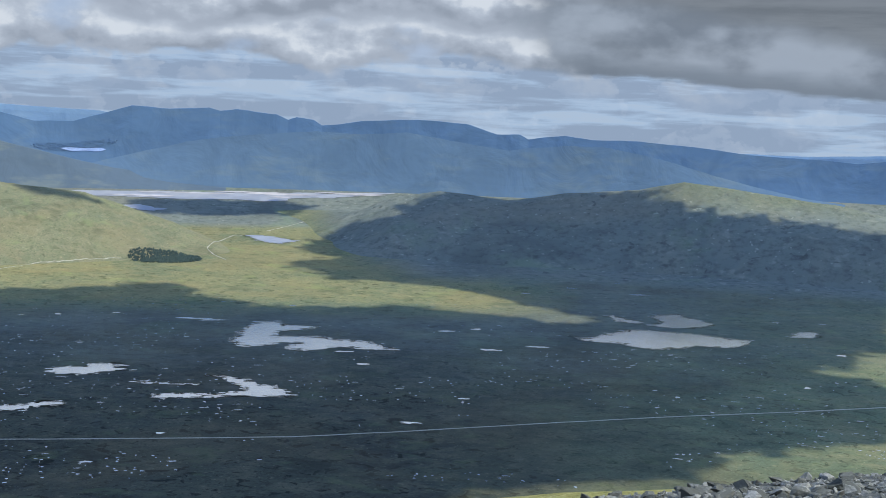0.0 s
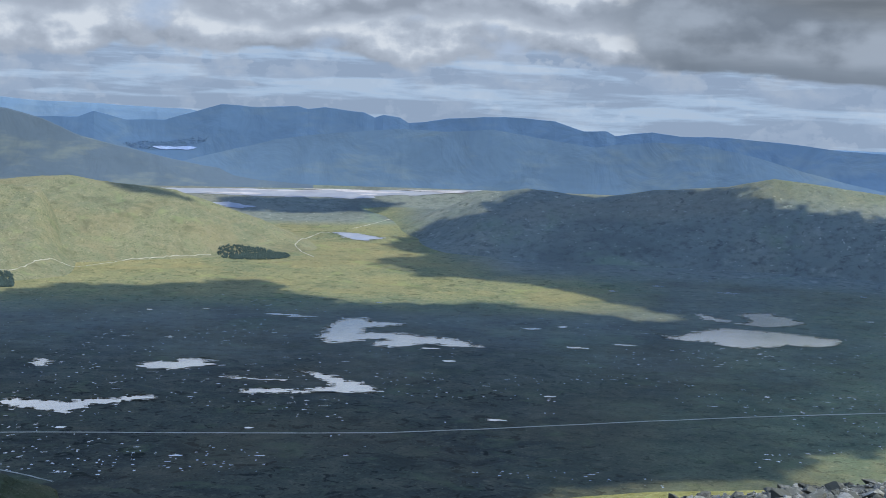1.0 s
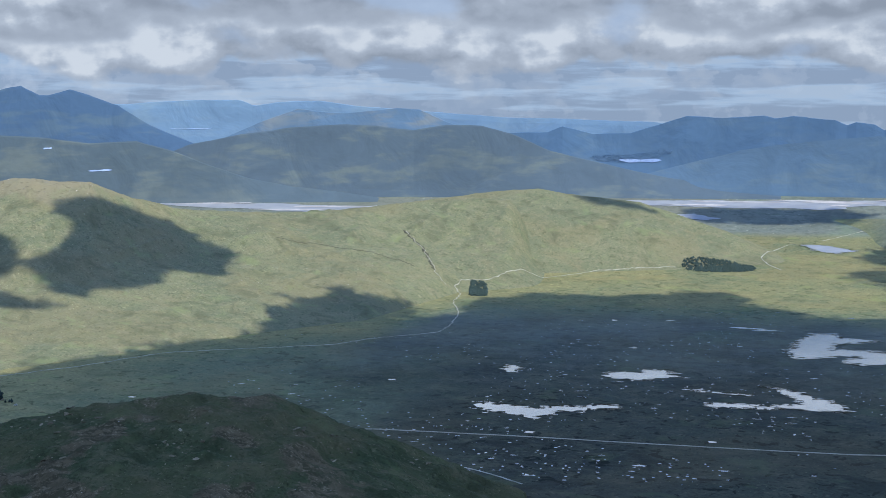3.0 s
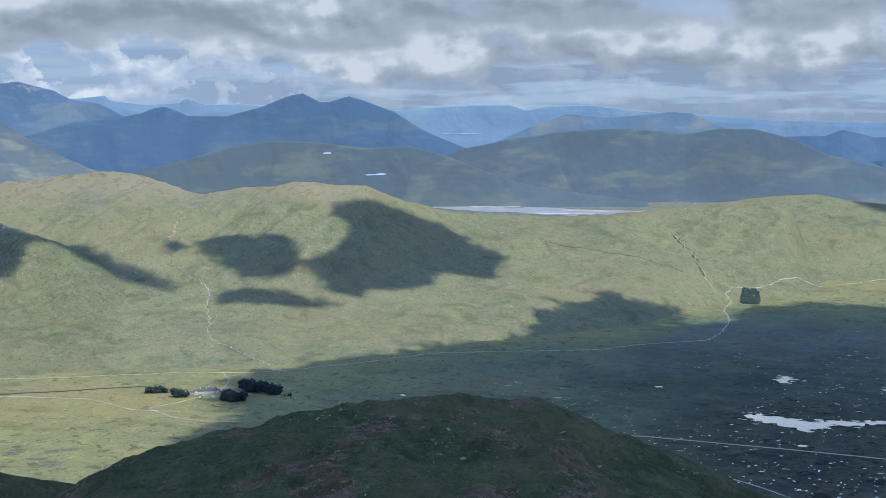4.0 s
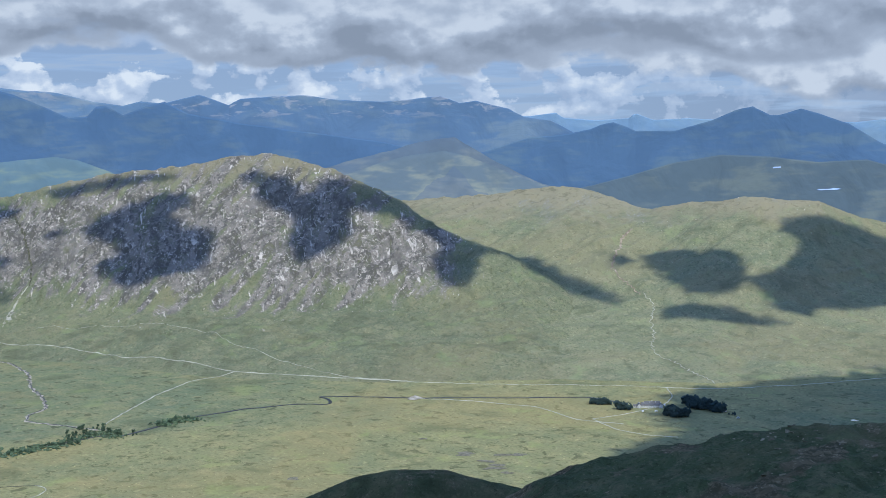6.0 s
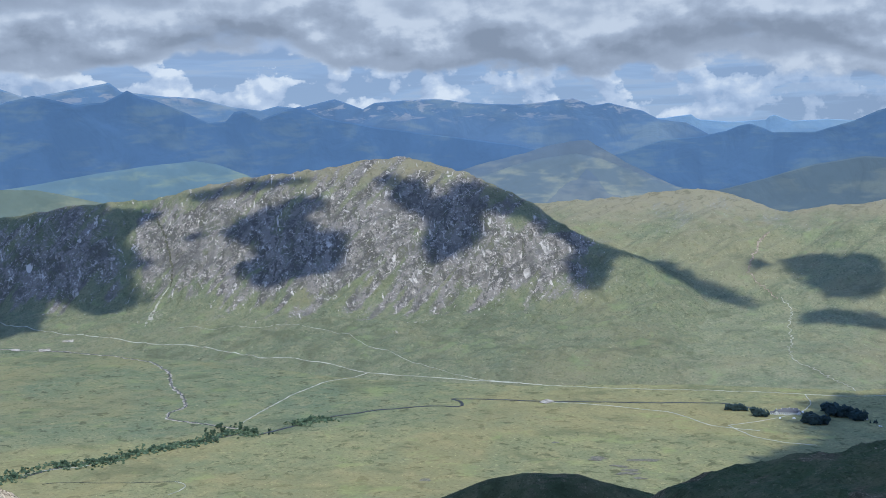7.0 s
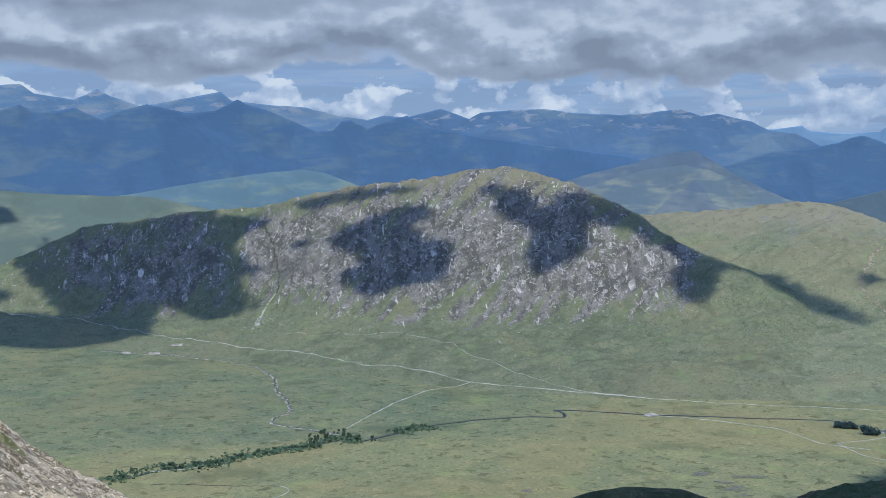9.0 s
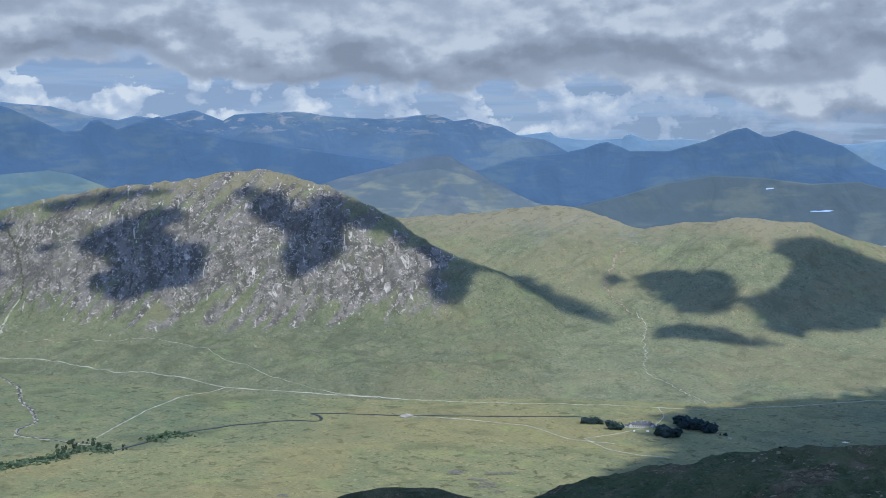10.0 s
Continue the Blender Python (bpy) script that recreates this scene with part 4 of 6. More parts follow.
HILL_RIM = [(247, 2711), (385, 2577), (523, 2573), (693, 2659), (802, 2619), (945, 2541), (1128, 2469), (1132, 2562), (1029, 2699), (846, 2909), (674, 3000), (516, 3005), (457, 3125), (379, 3150), (402, 3298), (472, 3363), (343, 3472), (392, 3675), (449, 3715), (555, 3690), (526, 3754), (592, 3791), (653, 3879), (774, 3865), (914, 3836), (1023, 3825), (1178, 3782), (1248, 3744), (1329, 3674), (1435, 3591), (1551, 3535), (1662, 3506), (1780, 3464), (1911, 3379), (2000, 3262)]
EAST_RIM = [(1952, 2838), (1789, 2649), (1763, 2448), (1601, 2157), (1507, 2017), (1575, 1891), (1576, 1761), (1422, 1489), (1275, 1428), (1186, 1370), (1109, 1270), (885, 1206), (756, 1101), (586, 999), (364, 940), (200, 820)]
CLOUDS = []
CLOUDS.append((40, VALLEY_RIM + HILL_RIM + EAST_RIM))
CLOUDS.append((22, [(734, 1285), (889, 1311), (1035, 1339), (1120, 1308), (1083, 1260), (1022, 1238), (953, 1222), (884, 1196), (805, 1156), (748, 1143)]))
CLOUDS.append((20, [(-3026, 220), (-3210, 330), (-3000, 420), (-2920, 560), (-2830, 720), (-2782, 705), (-2740, 761), (-2655, 825), (-2641, 781), (-2618, 734), (-2589, 693), (-2490, 704), (-2423, 711), (-2438, 656), (-2386, 637), (-2335, 649), (-2274, 645), (-2281, 600), (-2308, 524), (-2424, 500), (-2478, 465), (-2461, 430), (-2296, 388), (-2285, 297), (-2300, 221), (-2298, 132), (-2400, 58), (-2488, -6), (-2585, -72), (-2774, -51), (-2740, 29), (-2691, 161), (-2642, 235), (-2706, 223), (-2835, 210), (-2924, 206)]))
CLOUDS.append((14, [(-2973, 8), (-2915, 86), (-2832, 155), (-2780, 151), (-2766, 91), (-2835, 14), (-2887, -6)]))
CLOUDS.append((15, [(-2664, 885), (-2633, 943), (-2558, 1038), (-2470, 1123), (-2430, 1136), (-2435, 1107), (-2509, 1017), (-2556, 944), (-2616, 890)]))
CLOUDS.append((10, [(-2464, 794), (-2456, 844), (-2415, 843), (-2432, 797)]))
CLOUDS.append((14, [(-2393, 872), (-2417, 934), (-2405, 1004), (-2389, 1072), (-2345, 1097), (-2284, 1088), (-2268, 1048), (-2228, 1045), (-2129, 1072), (-2084, 1058), (-2029, 1026), (-2004, 994), (-2006, 946), (-2029, 900), (-2061, 859), (-2115, 825), (-2185, 811), (-2234, 838), (-2221, 868), (-2261, 899), (-2340, 873)]))
CLOUDS.append((13, [(-2290, 1227), (-2276, 1258), (-2195, 1305), (-2148, 1311), (-2103, 1288), (-2090, 1310), (-2111, 1335), (-2099, 1372), (-2064, 1398), (-1987, 1430), (-1899, 1453), (-1816, 1478), (-1727, 1495), (-1661, 1525), (-1640, 1621), (-1515, 1616), (-1425, 1634), (-1366, 1630), (-1312, 1629), (-1280, 1589), (-1334, 1577), (-1428, 1567), (-1478, 1558), (-1530, 1536), (-1588, 1532), (-1634, 1506), (-1613, 1464), (-1555, 1426), (-1537, 1388), (-1564, 1351), (-1615, 1348), (-1675, 1383), (-1713, 1414), (-1753, 1423), (-1848, 1392), (-1913, 1371), (-1954, 1337), (-1925, 1308), (-1880, 1298), (-1838, 1255), (-1851, 1214), (-1834, 1178), (-1863, 1153), (-1943, 1172), (-2003, 1209), (-2055, 1229), (-2121, 1211), (-2170, 1206), (-2231, 1214)]))
CLOUDS.append((16, [(-3417, 160), (-3434, 228), (-3403, 276), (-3315, 278), (-3310, 199), (-3338, 142), (-3372, 103), (-3429, 114)]))
CLOUDS.append((15, [(-1472, 1821), (-1457, 1866), (-1395, 1910), (-1309, 1929), (-1266, 1924), (-1219, 1891), (-1186, 1846), (-1153, 1810), (-1165, 1756), (-1212, 1735), (-1293, 1743), (-1340, 1775), (-1391, 1769)]))
CLOUDS.append((14, [(-1209, 1648), (-1186, 1696), (-1113, 1760), (-1030, 1746), (-962, 1758), (-994, 1726), (-1066, 1682), (-1119, 1637), (-1153, 1597)]))
CLOUDS.append((17, [(-1352, 2103), (-1352, 2140), (-1306, 2235), (-1269, 2312), (-1230, 2340), (-1123, 2379), (-1049, 2358), (-964, 2356), (-921, 2282), (-885, 2195), (-936, 2156), (-972, 2118), (-926, 2044), (-939, 1963), (-984, 1902), (-975, 1822), (-1025, 1803), (-1090, 1835), (-1142, 1847), (-1182, 1866), (-1184, 1916), (-1187, 1972), (-1220, 2039), (-1263, 2058), (-1318, 2064)]))
CLOUDS.append((10, [(-1509, 1749), (-1499, 1783), (-1452, 1777), (-1444, 1738), (-1471, 1725)]))
CLOUDS.append((30, [(-330, 4080), (-208, 4124), (156, 4200), (284, 4152), (237, 4015), (36, 3935), (-137, 3899), (-260, 3930)]))
CLOUDS.append((14, [(-556, 3447), (-520, 3500), (-400, 3520), (-431, 3474), (-279, 3450), (-368, 3407), (-471, 3410)]))
for k, (rim, points) in enumerate(CLOUDS):
    cloud_bank(points, rim, 300 + k)


def ridge_cloud():
    """The cloud that hangs over the ridge below the summit and its knoll, drawn up along the sun's way."""
    def lifted(b, r, z):
        f = (CLOUD_BASE - z) / sun_dir.z
        return -r * math.sin(radians(b)) + sun_dir.x * f, r * math.cos(radians(b)) + sun_dir.y * f
    outer = [lifted(b, r, 140) for b, r in ((17, 1090), (25, 1120), (35, 1120), (45, 1180), (55, 1240), (63, 1240), (68, 1180))]
    inner = [lifted(b, r, 180) for b, r in ((68, 520), (55, 500), (42, 500), (30, 520), (22, 560), (16, 620))]
    cloud_bank(outer + inner, 9, 340)


ridge_cloud()
# ---- water ----
def polar(x, y):
    return math.degrees(math.atan2(-x, y)), math.hypot(x, y)


def ground_at(x, y):
    b, r = polar(x, y)
    return float(land_height(b, r))


def rough_outline(points, step, wobble, seed):
    """Points along a closed outline, every step metres, moved in and out by noise."""
    out, n = [], len(points)
    rng = random.Random(seed)
    for k in range(n):
        (x0, y0), (x1, y1) = points[k], points[(k + 1) % n]
        d = math.hypot(x1 - x0, y1 - y0)
        m = max(1, int(d / step))
        for s in range(m):
            f = s / m
            out.append((x0 + (x1 - x0) * f + rng.uniform(-wobble, wobble), y0 + (y1 - y0) * f + rng.uniform(-wobble, wobble)))
    return out


def warped(points, amount, size, seed):
    """The outline drawn out into fingers across the view from the summit, and bent a little along it."""
    out = []
    for x, y in points:
        r, b = math.hypot(x, y), math.atan2(-x, y)
        across, along = np.float64(b * 2500.0), np.float64(r)
        u = amount * rolling(across * 0.22, along, size, 3, seed)
        v = 0.3 * amount * rolling(across, along, size * 2.0, 3, seed + 5)
        out.append((x + u * y / r + v * x / r, y - u * x / r + v * y / r))
    return out


def flat_patch(name, outline, z, material):
    bm = bmesh.new()
    vs = [bm.verts.new((x, y, z if not callable(z) else z(x, y))) for x, y in outline]
    bm.faces.new(vs)
    bmesh.ops.triangulate(bm, faces=bm.faces[:])
    bm.normal_update()
    bmesh.ops.reverse_faces(bm, faces=[f for f in bm.faces if f.normal.z < 0])
    me = bpy.data.meshes.new(name)
    bm.to_mesh(me)
    bm.free()
    me.materials.append(material)
    return new(name, me)


def pool_outline(x, y, a, d, seed):
    """A ragged pool, a long across the view from the summit and d deep."""
    rng, r = random.Random(seed), math.hypot(x, y)
    out = []
    for k in range(12):
        w = k / 12 * 2 * math.pi
        f = rng.uniform(0.45, 1.25)
        u, v = a * f * math.cos(w), d * f * math.sin(w)
        out.append((x + u * y / r + v * x / r, y - u * x / r + v * y / r))
    return out


LOCH_WATER = surface("broad_water", water_build)
LOCH_WATER.node_tree.nodes["Principled BSDF"].inputs["Metallic"].default_value = 0.9

# The sky's reflection is put into this water's colour as a pale grey.
SKY_GREY_WATER = plain_mat("pale_far_water", (0.25, 0.262, 0.295), (0.31, 0.315, 0.335), 0.02, 0.35, 0.02)
LOCHANS = []
LOCHANS.append([(-392, 2443), (-382, 2477), (-390, 2546), (-381, 2618), (-372, 2670), (-328, 2682), (-306, 2644), (-246, 2637), (-251, 2606), (-287, 2584), (-317, 2556), (-311, 2505), (-268, 2508), (-226, 2524), (-191, 2499), (-147, 2484), (-113, 2447), (-86, 2424), (-90, 2406), (-142, 2400), (-185, 2421), (-213, 2383), (-241, 2360), (-274, 2376), (-282, 2406), (-250, 2441), (-292, 2445), (-313, 2404), (-341, 2384), (-362, 2387)])
LOCHANS.append([(-633, 2113), (-622, 2131), (-578, 2139), (-578, 2174), (-545, 2173), (-539, 2189), (-525, 2151), (-493, 2132), (-526, 2116), (-542, 2107), (-552, 2078), (-606, 2077)])
LOCHANS.append([(-486, 2045), (-454, 2042), (-409, 2037), (-371, 2047), (-372, 2028), (-424, 2026)])
LOCHANS.append([(-428, 1931), (-414, 1957), (-388, 1974), (-364, 1964), (-343, 1954), (-324, 1978), (-302, 2003), (-319, 2051), (-342, 2084), (-369, 2110), (-342, 2110), (-313, 2097), (-280, 2059), (-250, 2035), (-229, 2005), (-211, 1979), (-258, 1965), (-300, 1961), (-343, 1942), (-371, 1933)])
LOCHANS.append([(-737, 1795), (-723, 1837), (-690, 1822), (-662, 1817), (-633, 1823), (-619, 1849), (-586, 1856), (-570, 1890), (-537, 1873), (-542, 1856), (-579, 1833), (-605, 1805), (-621, 1777), (-623, 1742), (-651, 1764), (-688, 1769), (-721, 1775)])
LOCHANS.append([(370, 2919), (386, 2945), (412, 2903), (443, 2858), (422, 2837), (388, 2860)])
LOCHANS.append([(473, 2973), (540, 2994), (568, 2938), (608, 2872), (572, 2827), (506, 2797), (438, 2826), (480, 2858), (477, 2919)])
LOCHANS.append([(264, 2653), (289, 2616), (323, 2666), (362, 2702), (392, 2754), (451, 2747), (519, 2733), (560, 2701), (636, 2669), (609, 2610), (567, 2568), (502, 2580), (437, 2520), (394, 2523), (357, 2571), (302, 2580), (273, 2600)])
LOCHANS.append([(728, 2731), (759, 2795), (786, 2808), (806, 2763), (777, 2730)])
LOCHANS.append([(-595, 3957), (-533, 3965), (-429, 3902), (-483, 3841), (-537, 3873)])
LOCHANS.append([(-808, 2089), (-806, 2120), (-791, 2113), (-766, 2075), (-777, 2054)])
def shreds(name, outline, count, low, high, z, material, seed, parent):
    """Small ragged tongues of one surface along an outline, each a little above the last."""
    rng = random.Random(seed)
    bm = bmesh.new()
    for k in range(count):
        x, y = rng.choice(outline)
        ring = pool_outline(x + rng.gauss(0, 2.0), y + rng.gauss(0, 2.0), rng.uniform(low, high), rng.uniform(1.8, 5.0), rng.randrange(10 ** 6))
        f = bm.faces.new([bm.verts.new((px, py, water_level(px, py) + z + 0.012 * k)) for px, py in ring])
        f.normal_update()
        if f.normal.z < 0:
            f.normal_flip()
    me = bpy.data.meshes.new(name)
    bm.to_mesh(me)
    bm.free()
    me.materials.append(material)
    co = np.array([v.co[:] for v in me.vertices])
    for key, value in zip(("turf", "heather"), moor_cover(np.degrees(np.arctan2(-co[:, 0], co[:, 1])), np.hypot(co[:, 0], co[:, 1]))):
        me.attributes.new(key, "FLOAT", "POINT").data.foreach_set("value", value.astype(np.float32))
    ob = new(name, me)
    ob.parent = parent
    return tagged(ob, kind="stuff")


def water_level(x, y):
    return float(plain_height(polar(x, y)[1])) + 0.5


for k, points in enumerate(LOCHANS):
    shore = warped(rough_outline(points, 1.6, 0.2, k), 15.0, 11.5, 500 + k)
    pond = tagged(flat_patch("lochan", shore, water_level, SKY_GREY_WATER if k == 9 else WATER), "small irregular lochan reflecting the cloudy sky", "lake", "moorland lochans", "structure")
    few = max(8, len(shore) // 8)
    shreds("inlets", shore, few, 3.0, 11.0, 0.03, SKY_GREY_WATER if k == 9 else WATER, 520 + k, pond)
    shreds("peat_banks", shore, few, 3.0, 12.0, 0.05 + 0.012 * few, GROUND, 540 + k, pond)
LOCHS = [
    [(-1287, 4393), (-1149, 4436), (-750, 4544), (-193, 4643), (-192, 4623), (-441, 4550), (-603, 4460), (-863, 4426), (-1133, 4376), (-1272, 4340)],
    [(-2696, 3686), (-2533, 3778), (-2015, 4020), (-2001, 3993), (-2138, 3859), (-2365, 3782), (-2580, 3689)],
    [(-1032, 4285), (-986, 4309), (-886, 4267), (-931, 4227), (-987, 4234)],
]
for k, points in enumerate(LOCHS):
    dense = warped(rough_outline(points, 6.0, 1.0, 60 + k), 60.0, 26.0, 560 + k)
    tagged(flat_patch("loch", dense, lambda x, y: float(plain_height(polar(x, y)[1])) + 1.0, SKY_GREY_WATER), "long narrow loch across the far moor", "lake", kind="structure")


FAR_WATER = [[(-1336, 4608, 263), (-1260, 4630, 269), (-1188, 4642, 264), (-1258, 4624, 257)], [(-2856, 3575, 233), (-2823, 3602, 234), (-2795, 3623, 235), (-2825, 3598, 226)], [(-2820, 3983, 370), (-2744, 4035, 374), (-2685, 4075, 375), (-2761, 4024, 373)], [(-2976, 3497, 319), (-2958, 3515, 324), (-2956, 3514, 315), (-2974, 3499, 319)]]
for k, (left, top, right, low) in enumerate(FAR_WATER):
    bm = bmesh.new()
    rows = []
    for i in range(17):
        f = i / 16
        wide = math.sin(math.pi * f) ** 0.6 * (0.8 + 0.3 * math.sin(9.0 * f + k))
        row = []
        for j in (-0.5, 0.0, 0.5):
            x = left[0] + (right[0] - left[0]) * f + (top[0] - low[0]) * wide * j
            y = left[1] + (right[1] - left[1]) * f + (top[1] - low[1]) * wide * j
            row.append(bm.verts.new((x * 0.9997, y * 0.9997, ground_at(x, y) + 0.5)))
        rows.append(row)
    for p, q in zip(rows, rows[1:]):
        for j in (0, 1):
            bm.faces.new((p[j], p[j + 1], q[j + 1], q[j]))
    bm.normal_update()
    bmesh.ops.reverse_faces(bm, faces=[f for f in bm.faces if f.normal.z < 0])
    me = bpy.data.meshes.new("far_loch")
    bm.to_mesh(me)
    bm.free()
    me.materials.append(LOCH_WATER)
    tagged(new("far_loch", me), "sliver of a distant loch between the hills", "lake", "distant lochs", "structure")
SAND = plain_mat("peaty_sand", (0.36, 0.335, 0.33), (0.50, 0.475, 0.47), 0.02, 0.9, 0.1)
FLATS = [(-985, 4426, 125.4, 10.6), (-821, 4504, 116.9, 6.8), (-568, 4556, 127, 10.1), (-339, 4611, 147.6, 6.5), (-986, 4469, 58.4, 6.8), (-563, 4522, 48.5, 10.5), (-270, 4604, 98.1, 6.6), (-2495, 3786, 115.8, 7), (-687, 4552, 146.9, 6.6), (-2164, 3924, 162.1, 7.4), (-2496, 3806, 96.8, 7.1), (-2240, 3837, 141.8, 7.7)]
for k, (x, y, a, d) in enumerate(FLATS):
    tagged(flat_patch("sand_flat", pool_outline(x, y, a, d, 840 + k), lambda px, py: float(plain_height(polar(px, py)[1])) + 2.0, SAND), "pale sandy shore laid bare along the loch", "shore", "loch shores", "structure")


# ---- roads ----
def ribbon(name, points, width, material, lift=0.5, step=9.0, wobble=0.8, seed=0):
    rng = random.Random(seed)
    path = []
    for (x0, y0), (x1, y1) in zip(points, points[1:]):
        m = max(1, int(math.hypot(x1 - x0, y1 - y0) / step))
        path += [(x0 + (x1 - x0) * s / m, y0 + (y1 - y0) * s / m) for s in range(m)]
    path.append(points[-1])
    p = np.array(path)
    for _ in range(3):
        p[1:-1] = (p[:-2] + 2 * p[1:-1] + p[2:]) / 4
    d = np.gradient(p, axis=0)
    d /= np.maximum(np.hypot(d[:, 0], d[:, 1])[:, None], 1e-6)
    side = np.stack([-d[:, 1], d[:, 0]], -1)
    p = p + side * np.array([rng.uniform(-wobble, wobble) for _ in p])[:, None]
    rows = []
    for off, drop in ((-0.5, -0.5), (-0.42, 0.0), (0.42, 0.0), (0.5, -0.5)):
        q = p + side * (np.linspace(*width, len(p))[:, None] if isinstance(width, tuple) else width) * off
        b, r = np.degrees(np.arctan2(-q[:, 0], q[:, 1])), np.hypot(q[:, 0], q[:, 1])
        rows.append(np.column_stack([q, land_height(b, r) + lift + drop]))
    a = np.stack(rows, 1)
    return grid_mesh(name, a[:, ::-1, 0], a[:, ::-1, 1], a[:, ::-1, 2], material)


tagged(ribbon("road", [(781, 2087), (708, 2062), (542, 2000), (358, 1939), (185, 1873), (-55, 1775), (-188, 1726), (-346, 1693), (-554, 1654), (-599, 1646), (-796, 1603), (-925, 1552), (-1074, 1497), (-1169, 1489)], 3.0, ROAD, wobble=0.0), "straight pale grey main road crossing the moor", "road", kind="structure")
tagged(ribbon("road", [(-3561, 344), (-3479, 416), (-3303, 606), (-3013, 731), (-2853, 818), (-2767, 856), (-2630, 937), (-2402, 1032), (-2206, 1097), (-2047, 1211), (-1961, 1276)], 2.4, TRACK, wobble=0.3), "pale main road along the valley floor", "road", kind="structure")
tagged(ribbon("road", [(-2010, 1241), (-1955, 1283), (-1812, 1413), (-1685, 1545), (-1544, 1653), (-1468, 1791), (-1413, 1969), (-1176, 2172), (-1142, 2260), (-1053, 2384), (-1073, 2493), (-1119, 2641), (-1191, 2775), (-1222, 2897), (-1254, 2925), (-1253, 2970), (-1195, 3029), (-1152, 3154), (-1033, 3355), (-846, 3474)], 2.3, TRACK, wobble=2.8), "pale gravel track winding along the foot of the hills", "track", kind="structure")

tagged(ribbon("track", [(-2204, 1102), (-2202, 1014), (-2119, 910), (-2023, 817), (-1947, 749)], 2.6, TRACK), "pale gravel track across the valley floor", "track", kind="structure")
tagged(ribbon("track", [(-2807, 934), (-2692, 1025), (-2583, 1112), (-2489, 1161), (-2353, 1171), (-2207, 1182), (-2086, 1211), (-2002, 1243)], 0.9, TRACK, wobble=0.6), "faint old path along the foot of the crags", "track", kind="structure")
tagged(ribbon("track", [(-1797, 1234), (-1727, 1284), (-1613, 1339), (-1504, 1321), (-1437, 1356)], 2.0, TRACK), "faint track across the valley grass", "track", kind="structure")
tagged(ribbon("track", [(-1600, 1610), (-1542, 1567), (-1503, 1512), (-1490, 1463), (-1485, 1408), (-1492, 1344)], 1.9, TRACK), "pale drive leading to the hotel", "track", kind="structure")
tagged(ribbon("track", [(-1492, 1344), (-1411, 1320), (-1356, 1330), (-1323, 1355)], 1.8, TRACK), "pale track over the valley floor", "track", kind="structure")
tagged(ribbon("track", [(-579, 3547), (-629, 3626), (-657, 3676), (-658, 3806), (-624, 3949), (-581, 3943)], 3.0, TRACK), "pale gravel track winding past the plantation", "track", kind="structure")
tagged(ribbon("track", [(-542, 4028), (-500, 4102), (-471, 4155), (-446, 4204)], 2.5, TRACK), "pale gravel track on the far moor", "track", kind="structure")

# ---- streams ----
STREAM = plain_mat("dark_stream", (0.022, 0.023, 0.020), (0.040, 0.040, 0.034), 0.2, 0.45, 0.05)
SHINGLE = plain_mat("pale_shingle", (0.20, 0.175, 0.135), (0.44, 0.385, 0.31), 0.12, 0.9, 0.2)
BURN = plain_mat("burn_stones", (0.22, 0.215, 0.15), (0.40, 0.375, 0.30), 0.08, 0.9, 0.2)
PEAT = plain_mat("peat_bank", (0.045, 0.045, 0.030), (0.105, 0.100, 0.064), 0.12, 1.0, 0.3)
tagged(ribbon("river", [(-1849, 737), (-1875, 804), (-1902, 875), (-1905, 916), (-1909, 980), (-1879, 1069), (-1851, 1093), (-1885, 1115), (-1923, 1110), (-1874, 1163), (-1805, 1229), (-1716, 1332), (-1620, 1458), (-1559, 1460)], 6.0, STREAM, 0.45, 8.0), "dark narrow river looping through the valley grass", "river", kind="structure")
RIVER = [(-3011, 576), (-2961, 615), (-2875, 696), (-2732, 782), (-2624, 817), (-2482, 807), (-2346, 765), (-2198, 741), (-2126, 718), (-2088, 674), (-2047, 657), (-1999, 681), (-1954, 702), (-1896, 737)]
tagged(ribbon("shingle", RIVER, 5.0, SHINGLE, 0.4, 8.0, 3.2, 4), "pale stony banks of the river", "river bank", kind="structure")
tagged(ribbon("river", RIVER, 2.0, STREAM, 0.75, 8.0, 3.0, 5), "shallow stony river running down the glen", "river", kind="structure")
tagged(ribbon("river", [(-1786, 370), (-1817, 435), (-1841, 523), (-1853, 613), (-1872, 709), (-1849, 737)], 5.0, STREAM, 0.45), "dark river half hidden by bushes", "river", kind="structure")
tagged(ribbon("burn", [(-2018, 1961), (-1969, 1946), (-1909, 1878), (-1868, 1846), (-1807, 1779), (-1766, 1744), (-1719, 1748), (-1650, 1721), (-1572, 1700)], 1.5, BURN, 0.6, 6.0, 4.5, 6), "pale stony burn coming down the hillside", "stream", kind="structure")
RUST = plain_mat("rusty_gravel", (0.16, 0.125, 0.085), (0.33, 0.26, 0.19), 0.08, 0.9, 0.2)
tagged(ribbon("burn", [(-2255, 2159), (-2246, 2123), (-2182, 2038), (-2149, 1992), (-2092, 1976), (-2015, 1955)], (5.0, 2.2), RUST, 0.5, 6.0, 4.0, 16), "rusty eroded gully at the head of a burn", "stream", kind="structure")
tagged(ribbon("burn", [(-2993, 982), (-2983, 953), (-2977, 939), (-2891, 895)], (3.0, 14.0), BURN, 0.4, 6.0, 2.0, 7), "fan of pale scree below a gully", "scree", kind="structure")
tagged(ribbon("gully", [(-1657, 2773), (-1577, 2849), (-1474, 2881), (-1402, 2912), (-1344, 2895)], 2.4, PEAT, 0.5, 7.0, 2.2, 8), "dark peaty gully across the hillside", "gully", kind="structure")
